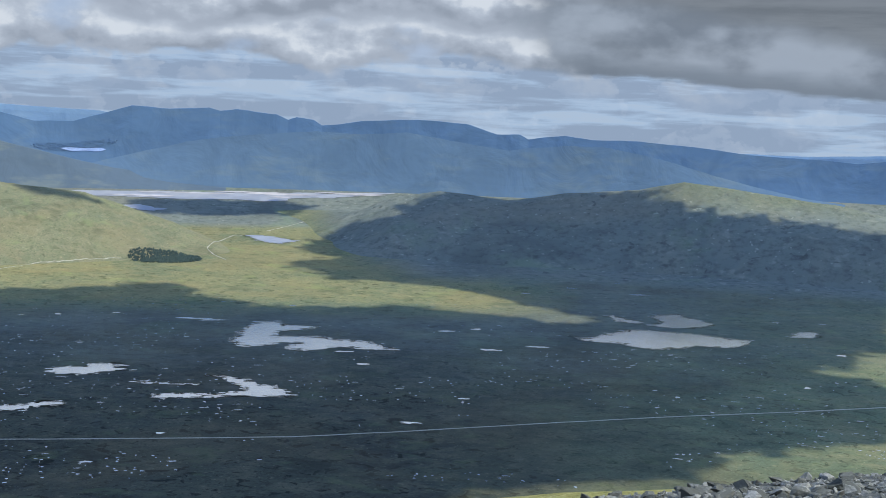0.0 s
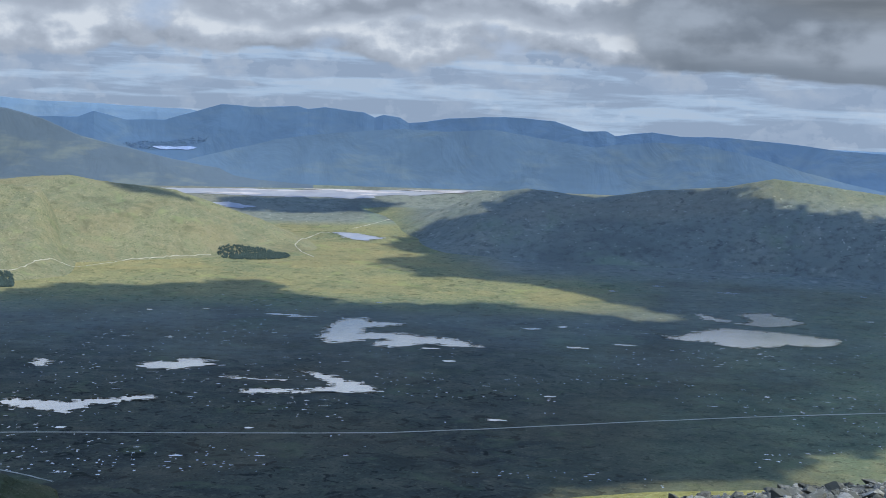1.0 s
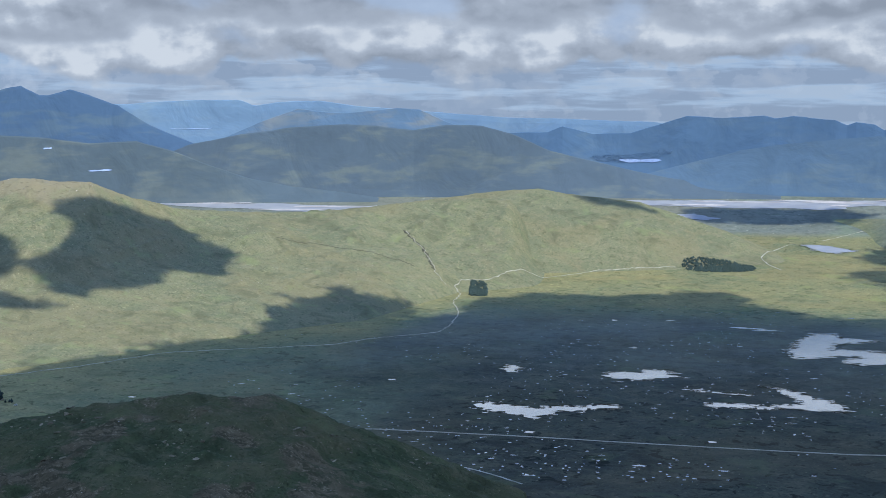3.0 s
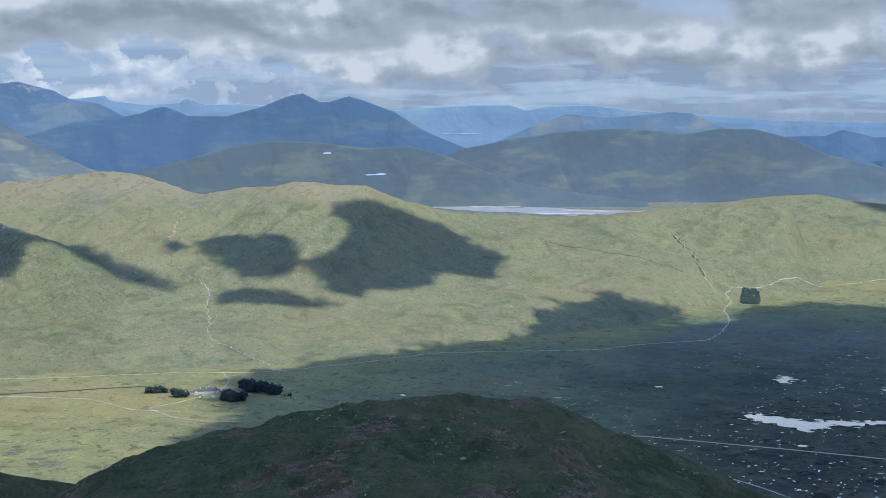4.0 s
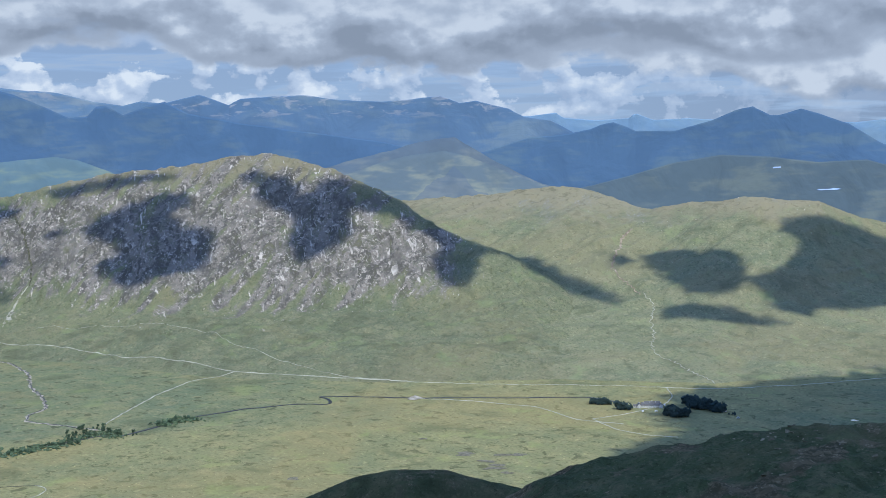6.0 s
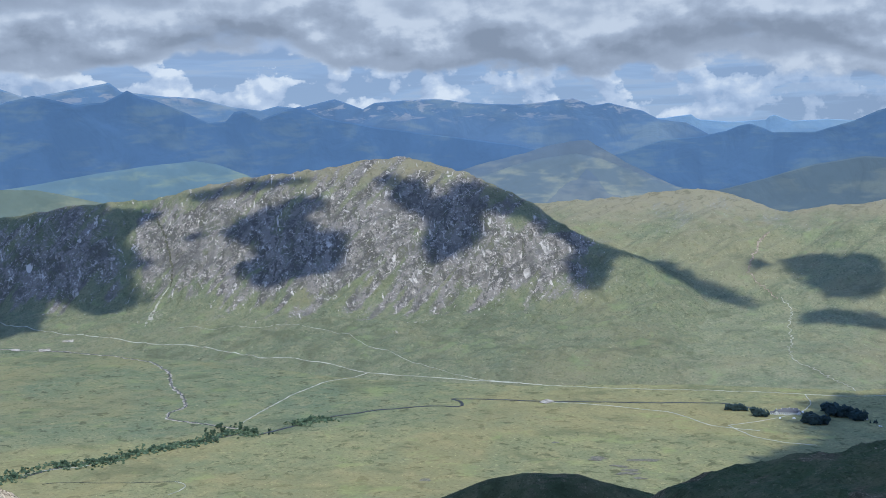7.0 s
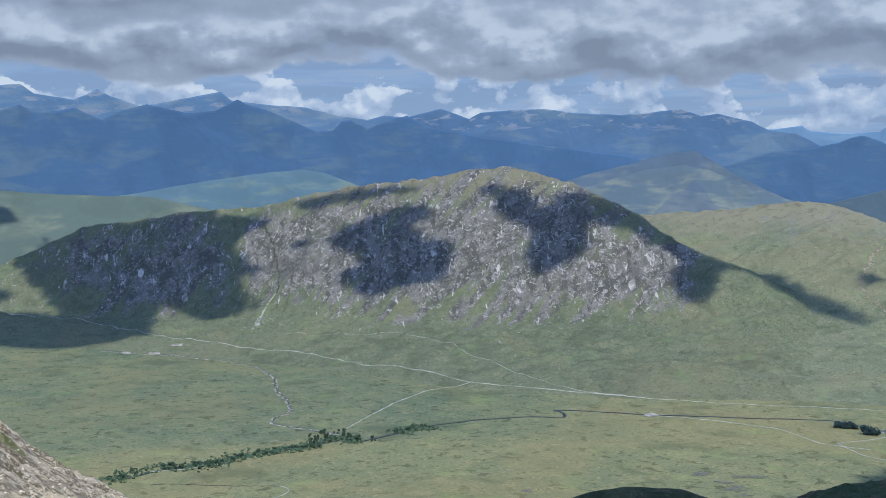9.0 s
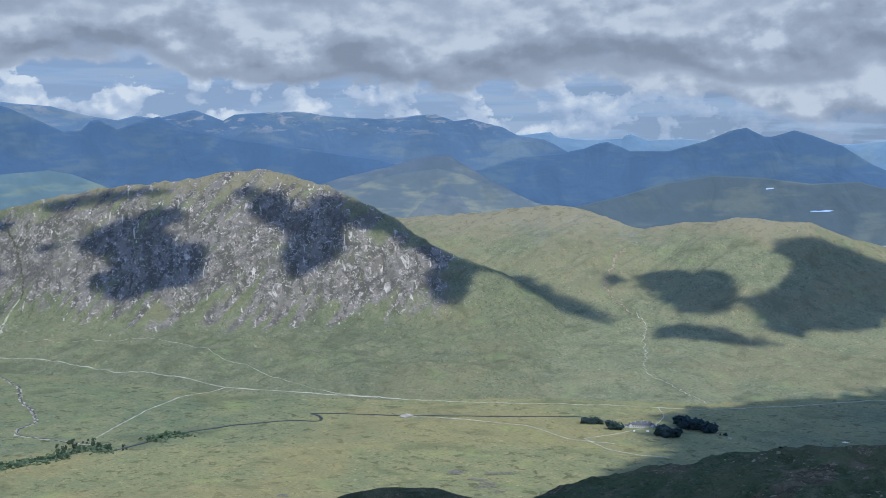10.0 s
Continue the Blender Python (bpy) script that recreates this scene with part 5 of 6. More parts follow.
tagged(ribbon("gully", [(-1478, 3117), (-1446, 3095), (-1405, 3072), (-1361, 3008), (-1309, 2931)], 7.0, PEAT, 0.5, 7.0, 5.0, 9), "dark peaty gully running down the hill", "gully", kind="structure")
tagged(ribbon("burn", [(-1472, 3112), (-1440, 3092), (-1400, 3066), (-1357, 3004), (-1306, 2928), (-1262, 2900)], 2.2, BURN, 0.8, 7.0, 4.0, 19), "pale stony burn in a peaty gully", "stream", kind="structure")
tagged(ribbon("gully", [(-3253, 1042), (-3180, 1035), (-3103, 1020), (-3030, 1005), (-2990, 984)], 4.5, PEAT, 0.4, 8.0, 2.0, 10), "dark gully splitting the craggy face", "gully", kind="structure")
tagged(ribbon("track", [(-1793, 345), (-1808, 394), (-1805, 456), (-1803, 512)], 1.8, TRACK), "pale farm track beside the river trees", "track", kind="structure")
tagged(ribbon("ditch", [(-1737, 389), (-1735, 407), (-1701, 452), (-1670, 504), (-1645, 543)], 2.0, PEAT, 0.5, 8.0, 0.8, 12), "dark ditch across the valley grass", "ditch", kind="structure")
tagged(ribbon("track", [(-1649, 538), (-1633, 548), (-1613, 543), (-1599, 527), (-1589, 509)], 1.6, TRACK), "short pale path on the valley grass", "track", kind="structure")
for k, spot in enumerate([[(-2928, 661), (-2913, 683), (-2895, 680), (-2900, 657)], [(-2944, 717), (-2940, 741), (-2926, 738), (-2936, 716)], [(-2975, 614), (-2964, 631), (-2931, 622), (-2944, 608)]]):
    tagged(flat_patch("shingle_bank", rough_outline(spot, 3.0, 0.6, 30 + k), lambda x, y: ground_at(x, y) + 1.0, SHINGLE), "bright patch of pale gravel by the road and river", "gravel", "gravel patches", "structure")
BAR = [(-1804, 1213), (-1823, 1242), (-1797, 1241), (-1789, 1218)]
tagged(flat_patch("shingle_bank", rough_outline(BAR, 4.0, 1.0, 3), lambda x, y: ground_at(x, y) + 0.8, SHINGLE), "bright pale shingle bank beside the river", "river bank", kind="structure")


BARE_PEAT = plain_mat("bare_peat", (0.100, 0.090, 0.060), (0.192, 0.172, 0.122), 0.2, 1.0, 0.2)
HAGS = [(-1431, 1056, 11.3, 9.7), (-1384, 1057, 14.8, 7.7), (-1347, 1040, 16.3, 10.4), (-1396, 1101, 19.7, 6.4), (-1316, 1038, 8.9, 7.2), (-1439, 1065, 12.9, 8.1), (-1358, 1056, 12.1, 9.1), (-1386, 1113, 11.3, 8), (-1467, 810, 8.9, 7.2), (-1548, 1067, 8, 7.2)]
for k, (x, y, a, d) in enumerate(HAGS):
    tagged(flat_patch("peat_hag", pool_outline(x, y, a, d, 760 + k), lambda px, py: ground_at(px, py) + 0.4, BARE_PEAT), "ragged patch of bare brown peat in the valley grass", "peat", "peat hags", "structure")
tagged(ribbon("track", [(-614, 1467), (-580, 1457), (-548, 1439), (-524, 1427)], 2.2, TRACK), "short stretch of pale track beside the ridge", "track", kind="structure")


# ---- pools ----
POOLS = [(451, 3606, 30.9, 7), (492, 3257, 25.9, 33.2), (326, 3324, 14.9, 17.1), (456, 3426, 11, 18.5), (188, 2497, 24, 15.7), (97, 2446, 19.8, 18.1), (40, 2004, 10.2, 10.2), (15, 2642, 18.6, 21), (74, 2679, 12, 18), (-37, 1832, 16.4, 11.9), (-522, 2688, 20.4, 15), (-461, 2672, 37.5, 18.4), (749, 2923, 12.8, 18.3), (818, 3265, 10, 23.2), (851, 2922, 9.7, 14), (-128, 2258, 9.6, 10.3)]
POOLS += [(209, 3223, 16.5, 15.9), (-327, 2908, 10.6, 12.9), (-170, 2370, 20.2, 11.4), (382, 2077, 4.5, 6.8), (618, 2193, 7.3, 13.1), (776, 2528, 11.3, 17.5), (-420, 1563, 9.3, 6.7), (-363, 1718, 7.5, 7.9), (-604, 1672, 7.6, 12.9), (-490, 2684, 52.2, 14.9), (-931, 1916, 9.1, 11.4), (-131, 2256, 12, 10.3), (-1233, 1632, 6.5, 8.5), (-779, 2675, 7.1, 15.5), (-671, 2718, 11.9, 11.8)]
for k, (x, y, a, d) in enumerate(POOLS):
    tagged(flat_patch("pool", pool_outline(x, y, a, d * 0.6, 700 + k), lambda px, py: ground_at(px, py) + 0.5, WATER), "small bright peat pool in the heather", "pool", "peat pools", "structure")


def tiny_pools():
    rng = random.Random(5)
    bm = bmesh.new()
    count = 0
    while count < 1500:
        b, r = rng.uniform(-21, 33), 1540 + 1500 * rng.random() ** 1.2
        x, y = -r * math.sin(radians(b)), r * math.cos(radians(b))
        keen = float(soft_noise(np.float64(x / 170), np.float64(y / 170), 401)) * 0.6 + float(soft_noise(np.float64(x / 50), np.float64(y / 50), 402)) * 0.4
        if keen < 0.5 + (0.08 if b < -4 and r < 1900 else 0.0) or land_height(b, r) > plain_height(r) + 1.5:
            continue
        count += 1
        a = rng.uniform(0.7, 2.6) * (rng.uniform(2.0, 4.0) if rng.random() < 0.14 else 1.0)
        z = ground_at(x, y) + 0.45
        bm.faces.new([bm.verts.new((px, py, z)) for px, py in reversed(pool_outline(x, y, a, rng.uniform(1.1, 2.7), count))])
    me = bpy.data.meshes.new("peat_pools")
    bm.normal_update()
    bm.to_mesh(me)
    bm.free()
    me.materials.append(WATER)
    tagged(new("peat_pools", me), "scatter of tiny bright peat pools over the moor", "pools", kind="stuff")


tiny_pools()


# ---- stones ----
def stone_look(name, dark, mid, pale, fine):
    def build(n, where):
        island = n.add("ShaderNodeNewGeometry").outputs["Random Per Island"]
        each = n.add("ShaderNodeObjectInfo").outputs["Random"]
        tone = n.math("FRACT", n.math("ADD", island, each))
        v = n.noise(where, fine, 5.0, 0.65)
        c = n.mix(tone, dark, mid)
        c = n.mix(n.step(n.math("ADD", n.math("MULTIPLY", v, 0.7), n.math("MULTIPLY", tone, 0.3)), 0.48, 0.72), c, pale)
        return c, 0.9, v, 0.05
    return surface(name, build)


SCREE = stone_look("scree_stone", (0.075, 0.078, 0.066), (0.17, 0.172, 0.15), (0.30, 0.295, 0.262), 4.0)
OUTCROP = stone_look("outcrop_stone", (0.15, 0.132, 0.112), (0.32, 0.28, 0.24), (0.58, 0.51, 0.435), 0.3)
RIDGE_ROCK = stone_look("ridge_stone", (0.105, 0.090, 0.058), (0.18, 0.155, 0.10), (0.30, 0.26, 0.18), 0.6)
ARETE_STONE = stone_look("arete_stone", (0.16, 0.12, 0.074), (0.60, 0.48, 0.32), (0.95, 0.80, 0.57), 2.0)


def stone_shape(seed, flat=0.6, points=13):
    """The hull of a few random points: an angular stone about one metre across."""
    rng = random.Random(seed)
    bm = bmesh.new()
    for _ in range(points):
        v = Vector((rng.gauss(0, 1), rng.gauss(0, 1), rng.gauss(0, 1))).normalized() * rng.uniform(0.38, 0.55)
        bm.verts.new((v.x * rng.uniform(0.9, 1.2), v.y, v.z * flat))
    made = bmesh.ops.convex_hull(bm, input=bm.verts[:])
    bmesh.ops.delete(bm, geom=[v for v in bm.verts if not v.link_faces], context="VERTS")
    co = np.array([v.co[:] for v in bm.verts])
    bm.verts.index_update()
    faces = [[v.index for v in f.verts] for f in bm.faces]
    bm.free()
    return co, faces


SHAPES = [stone_shape(900 + k, 0.55 + 0.06 * (k % 5)) for k in range(10)]


def joined_stones(name, places, material, label, category, parent=None):
    """places: rows of x, y, z and a 3 x 3 matrix; all in one mesh."""
    verts, faces, base = [], [], 0
    for k, (at, m) in enumerate(places):
        co, fs = SHAPES[k % len(SHAPES)]
        verts.append(co @ np.array(m).T + at)
        faces += [[i + base for i in f] for f in fs]
        base += len(co)
    me = bpy.data.meshes.new(name)
    me.from_pydata(np.concatenate(verts).tolist(), [], faces)
    me.update()
    me.materials.append(material)
    ob = new(name, me)
    ob.parent = parent
    return tagged(ob, label, category if parent is None else "", kind="stuff")


def turned(rng, sx, sy, sz, az=None, tilt=0.35):
    m = Euler((rng.gauss(0, tilt), rng.gauss(0, tilt), rng.uniform(0, 6.283) if az is None else az)).to_matrix()
    return np.array(m) @ np.diag((sx, sy, sz))


def slab_pose(rng, x, y, sx, sy, sz):
    """A slab lying up the slope that faces the summit, with some scatter."""
    away = Vector((x, y, 0)).normalized()
    up = (away * 0.75 + Vector((0, 0, 0.66)) + Vector((rng.gauss(0, 0.16), rng.gauss(0, 0.16), 0))).normalized()
    side = up.cross(Vector((0, 0, 1))).normalized()
    return np.column_stack([side * sx, side.cross(up) * sy, up * sz])


def crag_outcrops():
    land, rng, places = LAND["craggy_hill"], random.Random(31), []
    bare = crag_share()
    nb, nr = bare.shape
    tries = 0
    while len(places) < 1600 and tries < 400000:
        tries += 1
        i, j = rng.randrange(nb), rng.randrange(nr)
        x, y = land.x[i, j] + rng.uniform(-2, 2), land.y[i, j] + rng.uniform(-2, 2)
        rib = rolling(np.float64(x), np.float64(y), 55, 3, 93)
        if rng.random() > bare[i, j] * (0.03 + 2.5 * max(0.0, float(rib) - 0.05)):
            continue
        size = rng.uniform(1.0, 2.9)
        b, r = polar(x, y)
        if r > land.rails[2][0][i] - 30:
            continue
        places.append(((x, y, float(land.height(b, r)) + 0.05 * size), slab_pose(rng, x, y, size * rng.uniform(0.5, 1.0), size * rng.uniform(0.35, 0.6), size * rng.uniform(1.0, 3.2))))
    joined_stones("outcrop", places, OUTCROP, "pale broken outcrops scattered over the face", "rocks", FORMS["craggy_hill"])


crag_outcrops()


def ridge_outcrops(name, count, low, high, r0, r1, b0, b1, material, seed, label, noise_size=40, gate=0.5, slabs=False):
    land, rng, places = LAND[name], random.Random(seed), []
    while len(places) < count:
        b, r = rng.uniform(b0, b1), rng.uniform(r0, r1)
        x, y = -r * math.sin(radians(b)), r * math.cos(radians(b))
        if float(soft_noise(np.float64(x / noise_size), np.float64(y / noise_size), seed)) < gate:
            continue
        size = low + (high - low) * rng.random() ** 2.2
        m = turned(rng, size * rng.uniform(1.0, 1.6), size, size * rng.uniform(0.4, 0.6), None, 0.22) if slabs else turned(rng, size, size * rng.uniform(0.6, 1.0), size * rng.uniform(0.5, 0.9))
        places.append(((x, y, float(land.height(b, r)) + 0.05 * size), m))
    joined_stones("rocks", places, material, label, "rocks", FORMS[name])


ridge_outcrops("near_ridge", 150, 0.8, 5.0, 780, 892, 24, 44, RIDGE_ROCK, 41, "weathered brown-grey rocks on the ridge", 30, 0.62, True)
ridge_outcrops("near_ridge", 70, 0.3, 1.3, 720, 880, 22, 46, OUTCROP, 42, "small pale stones in the ridge grass", 60, 0.5, True)
ridge_outcrops("green_hill", 1100, 0.6, 2.8, 2900, 3330, 23, 57, OUTCROP, 45, "scattered pale stones on the upper slope", 60, 0.55)
ridge_outcrops("green_hill", 170, 0.9, 3.6, 3130, 3205, 37.5, 44.5, OUTCROP, 46, "weathered pale rocks along the crest", 40, 0.45, True)
ridge_outcrops("rocky_arete", 5200, 0.05, 0.36, 84, 134, 74, 96, ARETE_STONE, 43, "pale broken blocks on the rock slope", 4, 0.4)
ridge_outcrops("scree_slope", 9500, 0.06, 0.26, 16, 52, -24, -2, SCREE, 47, "loose grey stones of the scree", 3, 0.0)


def scree_stones():
    """The nearest stones, each its own piece."""
    land, rng = LAND["scree_slope"], random.Random(53)
    meshes = []
    for co, faces in SHAPES:
        me = bpy.data.meshes.new("stone")
        me.from_pydata(co.tolist(), [], faces)
        me.update()
        me.materials.append(SCREE)
        meshes.append(me)
    for k in range(300):
        b, r = rng.uniform(-22, -5), rng.uniform(33, 50)
        size = 0.18 + 0.5 * rng.random() ** 2.5
        ob = new("stone", meshes[k % len(meshes)])
        at = Vector((-r * math.sin(radians(b)), r * math.cos(radians(b)), float(land.height(b, r)) + 0.12 * size))
        ob.matrix_world = Matrix.LocRotScale(at, Euler((rng.gauss(0, 0.4), rng.gauss(0, 0.4), rng.uniform(0, 6.28))), (size * 1.2, size, size * 0.9))
        ob.parent = FORMS["scree_slope"]


scree_stones()


# ---- trees ----
def part(name, bm, material, parent, label=""):
    me = bpy.data.meshes.new(name)
    bm.to_mesh(me)
    bm.free()
    me.materials.append(material)
    ob = new(name, me)
    ob.parent = parent
    return tagged(ob, label)


BARK = plain_mat("bark", (0.05, 0.04, 0.03), (0.09, 0.075, 0.06), 3.0, 0.95, 0.05)


def leaf_look(name, dark, mid):
    def build(n, where):
        island = n.add("ShaderNodeNewGeometry").outputs["Random Per Island"]
        each = n.add("ShaderNodeObjectInfo").outputs["Random"]
        c = n.mix(island, dark, mid)
        return n.mix(n.math("MULTIPLY", each, 0.4), c, tuple(v * 0.6 for v in dark)), 0.8, n.noise(where, 2.0, 3.0), 0.2
    return surface(name, build)


WOOD_LEAF = leaf_look("plantation_needles", (0.042, 0.066, 0.062), (0.078, 0.106, 0.092))
# needles of the far wood, tinted blue for the haze of distance
HAZY_LEAF = leaf_look("far_wood_needles", (0.105, 0.165, 0.262), (0.118, 0.182, 0.282))
PINE = leaf_look("pine_needles", (0.027, 0.044, 0.046), (0.048, 0.070, 0.066))
LEAF = leaf_look("birch_leaves", (0.046, 0.073, 0.046), (0.078, 0.108, 0.066))


def limb(bm, a, b, ra, rb, sides=6):
    a, b = Vector(a), Vector(b)
    turn = (b - a).to_track_quat("Z", "Y")
    rings = []
    for at, rad in ((a, ra), (b, rb)):
        rings.append([bm.verts.new(at + turn @ Vector((rad * math.cos(k * 2 * math.pi / sides), rad * math.sin(k * 2 * math.pi / sides), 0))) for k in range(sides)])
    for k in range(sides):
        bm.faces.new((rings[0][k], rings[0][(k + 1) % sides], rings[1][(k + 1) % sides], rings[1][k]))
    bm.faces.new(rings[1])


def make_tree(seed, height, spread, conifer, label, category, leaves=None):
    """A tapered trunk with limbs, and a crown of many small clumps with gaps."""
    rng = random.Random(seed)
    root = new("tree")
    bm = bmesh.new()
    limb(bm, (0, 0, -0.4), (0, 0, height * 0.6), height * 0.028, height * 0.012)
    ends = []
    for k in range(9):
        w, h = rng.uniform(0, 6.28), rng.uniform(0.18, 0.75) * height
        reach = spread * rng.uniform(0.5, 0.9) * ((1.05 - h / height) if conifer else 0.8)
        end = (reach * math.cos(w), reach * math.sin(w), h + (0.02 if conifer else 0.16) * height)
        limb(bm, (0, 0, h), end, height * 0.009, height * 0.003, 4)
        ends.append(end)
    part("trunk", bm, BARK, root)
    bm = bmesh.new()
    for k in range(56):
        if conifer:
            h = rng.uniform(0.10, 1.0) ** 0.9
            reach, w = spread * (1.04 - h) * math.sqrt(rng.random()), rng.uniform(0, 6.28)
            at, size = (reach * math.cos(w), reach * math.sin(w), h * height), spread * rng.uniform(0.16, 0.30) * (1.2 - 0.6 * h)
        else:
            e = rng.choice(ends)
            at = (e[0] + rng.gauss(0, spread * 0.25), e[1] + rng.gauss(0, spread * 0.25), max(height * 0.12, e[2] + rng.gauss(0, height * 0.13)))
            size = spread * rng.uniform(0.16, 0.32)
        made = bmesh.ops.create_icosphere(bm, subdivisions=1, radius=size, matrix=Matrix.Translation(at) @ Euler((rng.random() * 3, rng.random() * 3, 0)).to_matrix().to_4x4())
        for v in made["verts"]:
            v.co += Vector((rng.uniform(-1, 1), rng.uniform(-1, 1), rng.uniform(-1, 0.6))) * size * 0.45
    part("crown", bm, leaves or (PINE if conifer else LEAF), root)
    return tagged(root, label, category)


PINES = [make_tree(1 + k, 7.5 + k * 0.6, 3.3 + 0.25 * k, True, "dark green conifer in a dense plantation", "tree") for k in range(3)]
ROUNDS = [make_tree(41 + k, 8.0 + k * 0.7, 4.2 + 0.3 * k, False, "dense dark green tree in a clump by the hotel", "tree", PINE) for k in range(3)]
BIRCHES = [make_tree(21 + k, 5.0 + k * 0.6, 2.7 + 0.3 * k, False, "bushy green broadleaf tree near the river", "tree") for k in range(3)]
for k, ob in enumerate(PINES + ROUNDS + BIRCHES):
    ob["group"] = "trees round the hotel" if k < 6 else "riverside trees"
USED = set()


def plant(kinds, x, y, rng, scale=1.0, group=""):
    ob = rng.choice(kinds)
    m = pose(x, y, ground_at(x, y), 0, 0, rng.uniform(0, 360))
    if ob.name not in USED:
        USED.add(ob.name)
        ob.matrix_basis = m
        made = ob
    else:
        made = copy_thing(ob, m)
    s = scale * rng.uniform(0.8, 1.15)
    made.scale = (s, s, s * rng.uniform(0.92, 1.1))
    return tagged(made, group=group)


def grove(kinds, a, b, depth, count, seed, group, scale=1.0):
    """Trees in an oval between two ends of its near edge, depth metres back."""
    rng = random.Random(seed)
    mid, half = Vector(((a[0] + b[0]) / 2, (a[1] + b[1]) / 2)), (Vector(b) - Vector(a)) / 2
    away = mid.normalized()
    for _ in range(count):
        while True:
            u, v = rng.uniform(-1, 1), rng.uniform(0, 1)
            if abs(u) ** 2.5 + abs(2 * v - 1) ** 3.0 <= 1.0:
                break
        p = mid + half * u + away * depth * v
        plant(kinds, p.x, p.y, rng, scale, group)


GROVES = [(-1577, 1414), (-1548, 1436), (-1514, 1417), (-1500, 1430), (-1434, 1437), (-1404, 1458), (-1458, 1509), (-1424, 1524), (-1413, 1515), (-1395, 1527), (-1379, 1520), (-1369, 1529)]
grove(PINES + ROUNDS * 3, GROVES[0], GROVES[1], 15, 26, 61, "trees round the hotel", 0.95)
grove(PINES + ROUNDS * 3, GROVES[2], GROVES[3], 15, 18, 62, "trees round the hotel", 1.1)
grove(PINES + ROUNDS * 3, GROVES[4], GROVES[5], 24, 40, 63, "trees round the hotel", 1.45)
grove(PINES + ROUNDS * 3, GROVES[6], GROVES[7], 32, 40, 64, "trees round the hotel", 1.5)
grove(PINES + ROUNDS * 3, GROVES[8], GROVES[9], 20, 20, 65, "trees round the hotel", 1.35)
grove(PINES, GROVES[10], GROVES[11], 10, 5, 66, "trees round the hotel", 0.6)
WOODS = [(-821, 3437), (-634, 3487)] + [(-1191, 2873), (-1152, 2889)]


def plantation(name, a, b, depth, count, seed, label, square=2.2, leaves=WOOD_LEAF, tall=5.75):
    """A dense far wood: many small conifers, trunk and ragged crown, in one mesh."""
    rng = random.Random(seed)
    mid, half = Vector(((a[0] + b[0]) / 2, (a[1] + b[1]) / 2)), (Vector(b) - Vector(a)) / 2
    away = mid.normalized()
    bm = bmesh.new()
    for _ in range(count):
        while True:
            u, v = rng.uniform(-1, 1), rng.uniform(0, 1)
            if abs(u) ** square + abs(2 * v - 1) ** square <= 1.0:
                break
        p = mid + half * u + away * depth * v
        z, h = ground_at(p.x, p.y), tall * rng.uniform(0.8, 1.2)
        limb(bm, (p.x, p.y, z - 0.3), (p.x, p.y, z + h * 0.5), 0.2, 0.1, 4)
        for level in range(4):
            f = level / 4
            rad, low, top = h * 0.62 * (1 - 0.7 * f) * rng.uniform(0.8, 1.2), z + h * (0.10 + 0.75 * f), z + h * (0.42 + 0.62 * f)
            tip = bm.verts.new((p.x + rng.uniform(-0.2, 0.2), p.y, top))
            ring = [bm.verts.new((p.x + rad * rng.uniform(0.6, 1.25) * math.cos(w), p.y + rad * rng.uniform(0.6, 1.25) * math.sin(w), low + rng.uniform(-0.5, 0.3))) for w in (0, 1.05, 2.09, 3.14, 4.19, 5.24)]
            for q in range(6):
                bm.faces.new((ring[q], ring[(q + 1) % 6], tip))
            bm.faces.new(ring[::-1])
    me = bpy.data.meshes.new(name)
    bm.to_mesh(me)
    bm.free()
    me.materials.append(leaves)
    tagged(new(name, me), label, "woodland", kind="stuff")


plantation("plantation", WOODS[0], WOODS[1], 120, 900, 67, "dense dark conifer plantation on the moor")
plantation("plantation", WOODS[2], WOODS[3], 120, 420, 68, "small square conifer plantation beside the track", 6.0)
plantation("far_wood", (-1434, 4575), (-1152, 4654), 13, 420, 69, "dark hazy wood above a distant loch", 2.0, HAZY_LEAF, 3.2)
BANK = [(-1790, 340), (-1792, 360), (-1817, 380), (-1826, 431), (-1818, 447), (-1809, 473), (-1814, 495), (-1819, 513), (-1836, 532), (-1842, 549), (-1845, 567), (-1846, 584), (-1852, 604), (-1849, 620), (-1849, 638), (-1859, 659), (-1883, 681), (-1891, 698), (-1889, 716), (-1865, 723), (-1851, 730), (-1930, 708), (-1924, 724), (-1899, 729), (-1887, 738), (-1910, 687), (-1882, 807), (-1890, 825), (-1895, 842), (-1897, 858), (-1892, 870), (-1864, 757)]
rng = random.Random(71)
for x, y in BANK:
    for _ in range(4):
        plant(BIRCHES, x + rng.gauss(0, 9), y + rng.gauss(0, 8), rng, rng.choice((0.6, 0.8, 1.05)), "riverside trees")


SCRUB_LEAF = plain_mat("willow_leaf", (0.052, 0.078, 0.042), (0.095, 0.130, 0.070), 0.25, 1.0, 0.3)


def riverside_scrub():
    """Low willow and alder scrub that fills the bank between the trees."""
    rng, places = random.Random(72), []
    for (x0, y0), (x1, y1) in (*zip(BANK[:21], BANK[1:21]), *zip(BANK[26:30], BANK[27:31])):
        for _ in range(60):
            f = rng.random()
            x, y = x0 + (x1 - x0) * f + rng.gauss(0, 13), y0 + (y1 - y0) * f + rng.gauss(0, 9)
            size = rng.uniform(1.4, 5.0)
            places.append(((x, y, ground_at(x, y) + 0.3 * size), turned(rng, size * 1.3, size * 1.2, size * rng.uniform(0.8, 1.2))))
    joined_stones("scrub", places, SCRUB_LEAF, "low green willow scrub along the river bank", "bushes")


riverside_scrub()

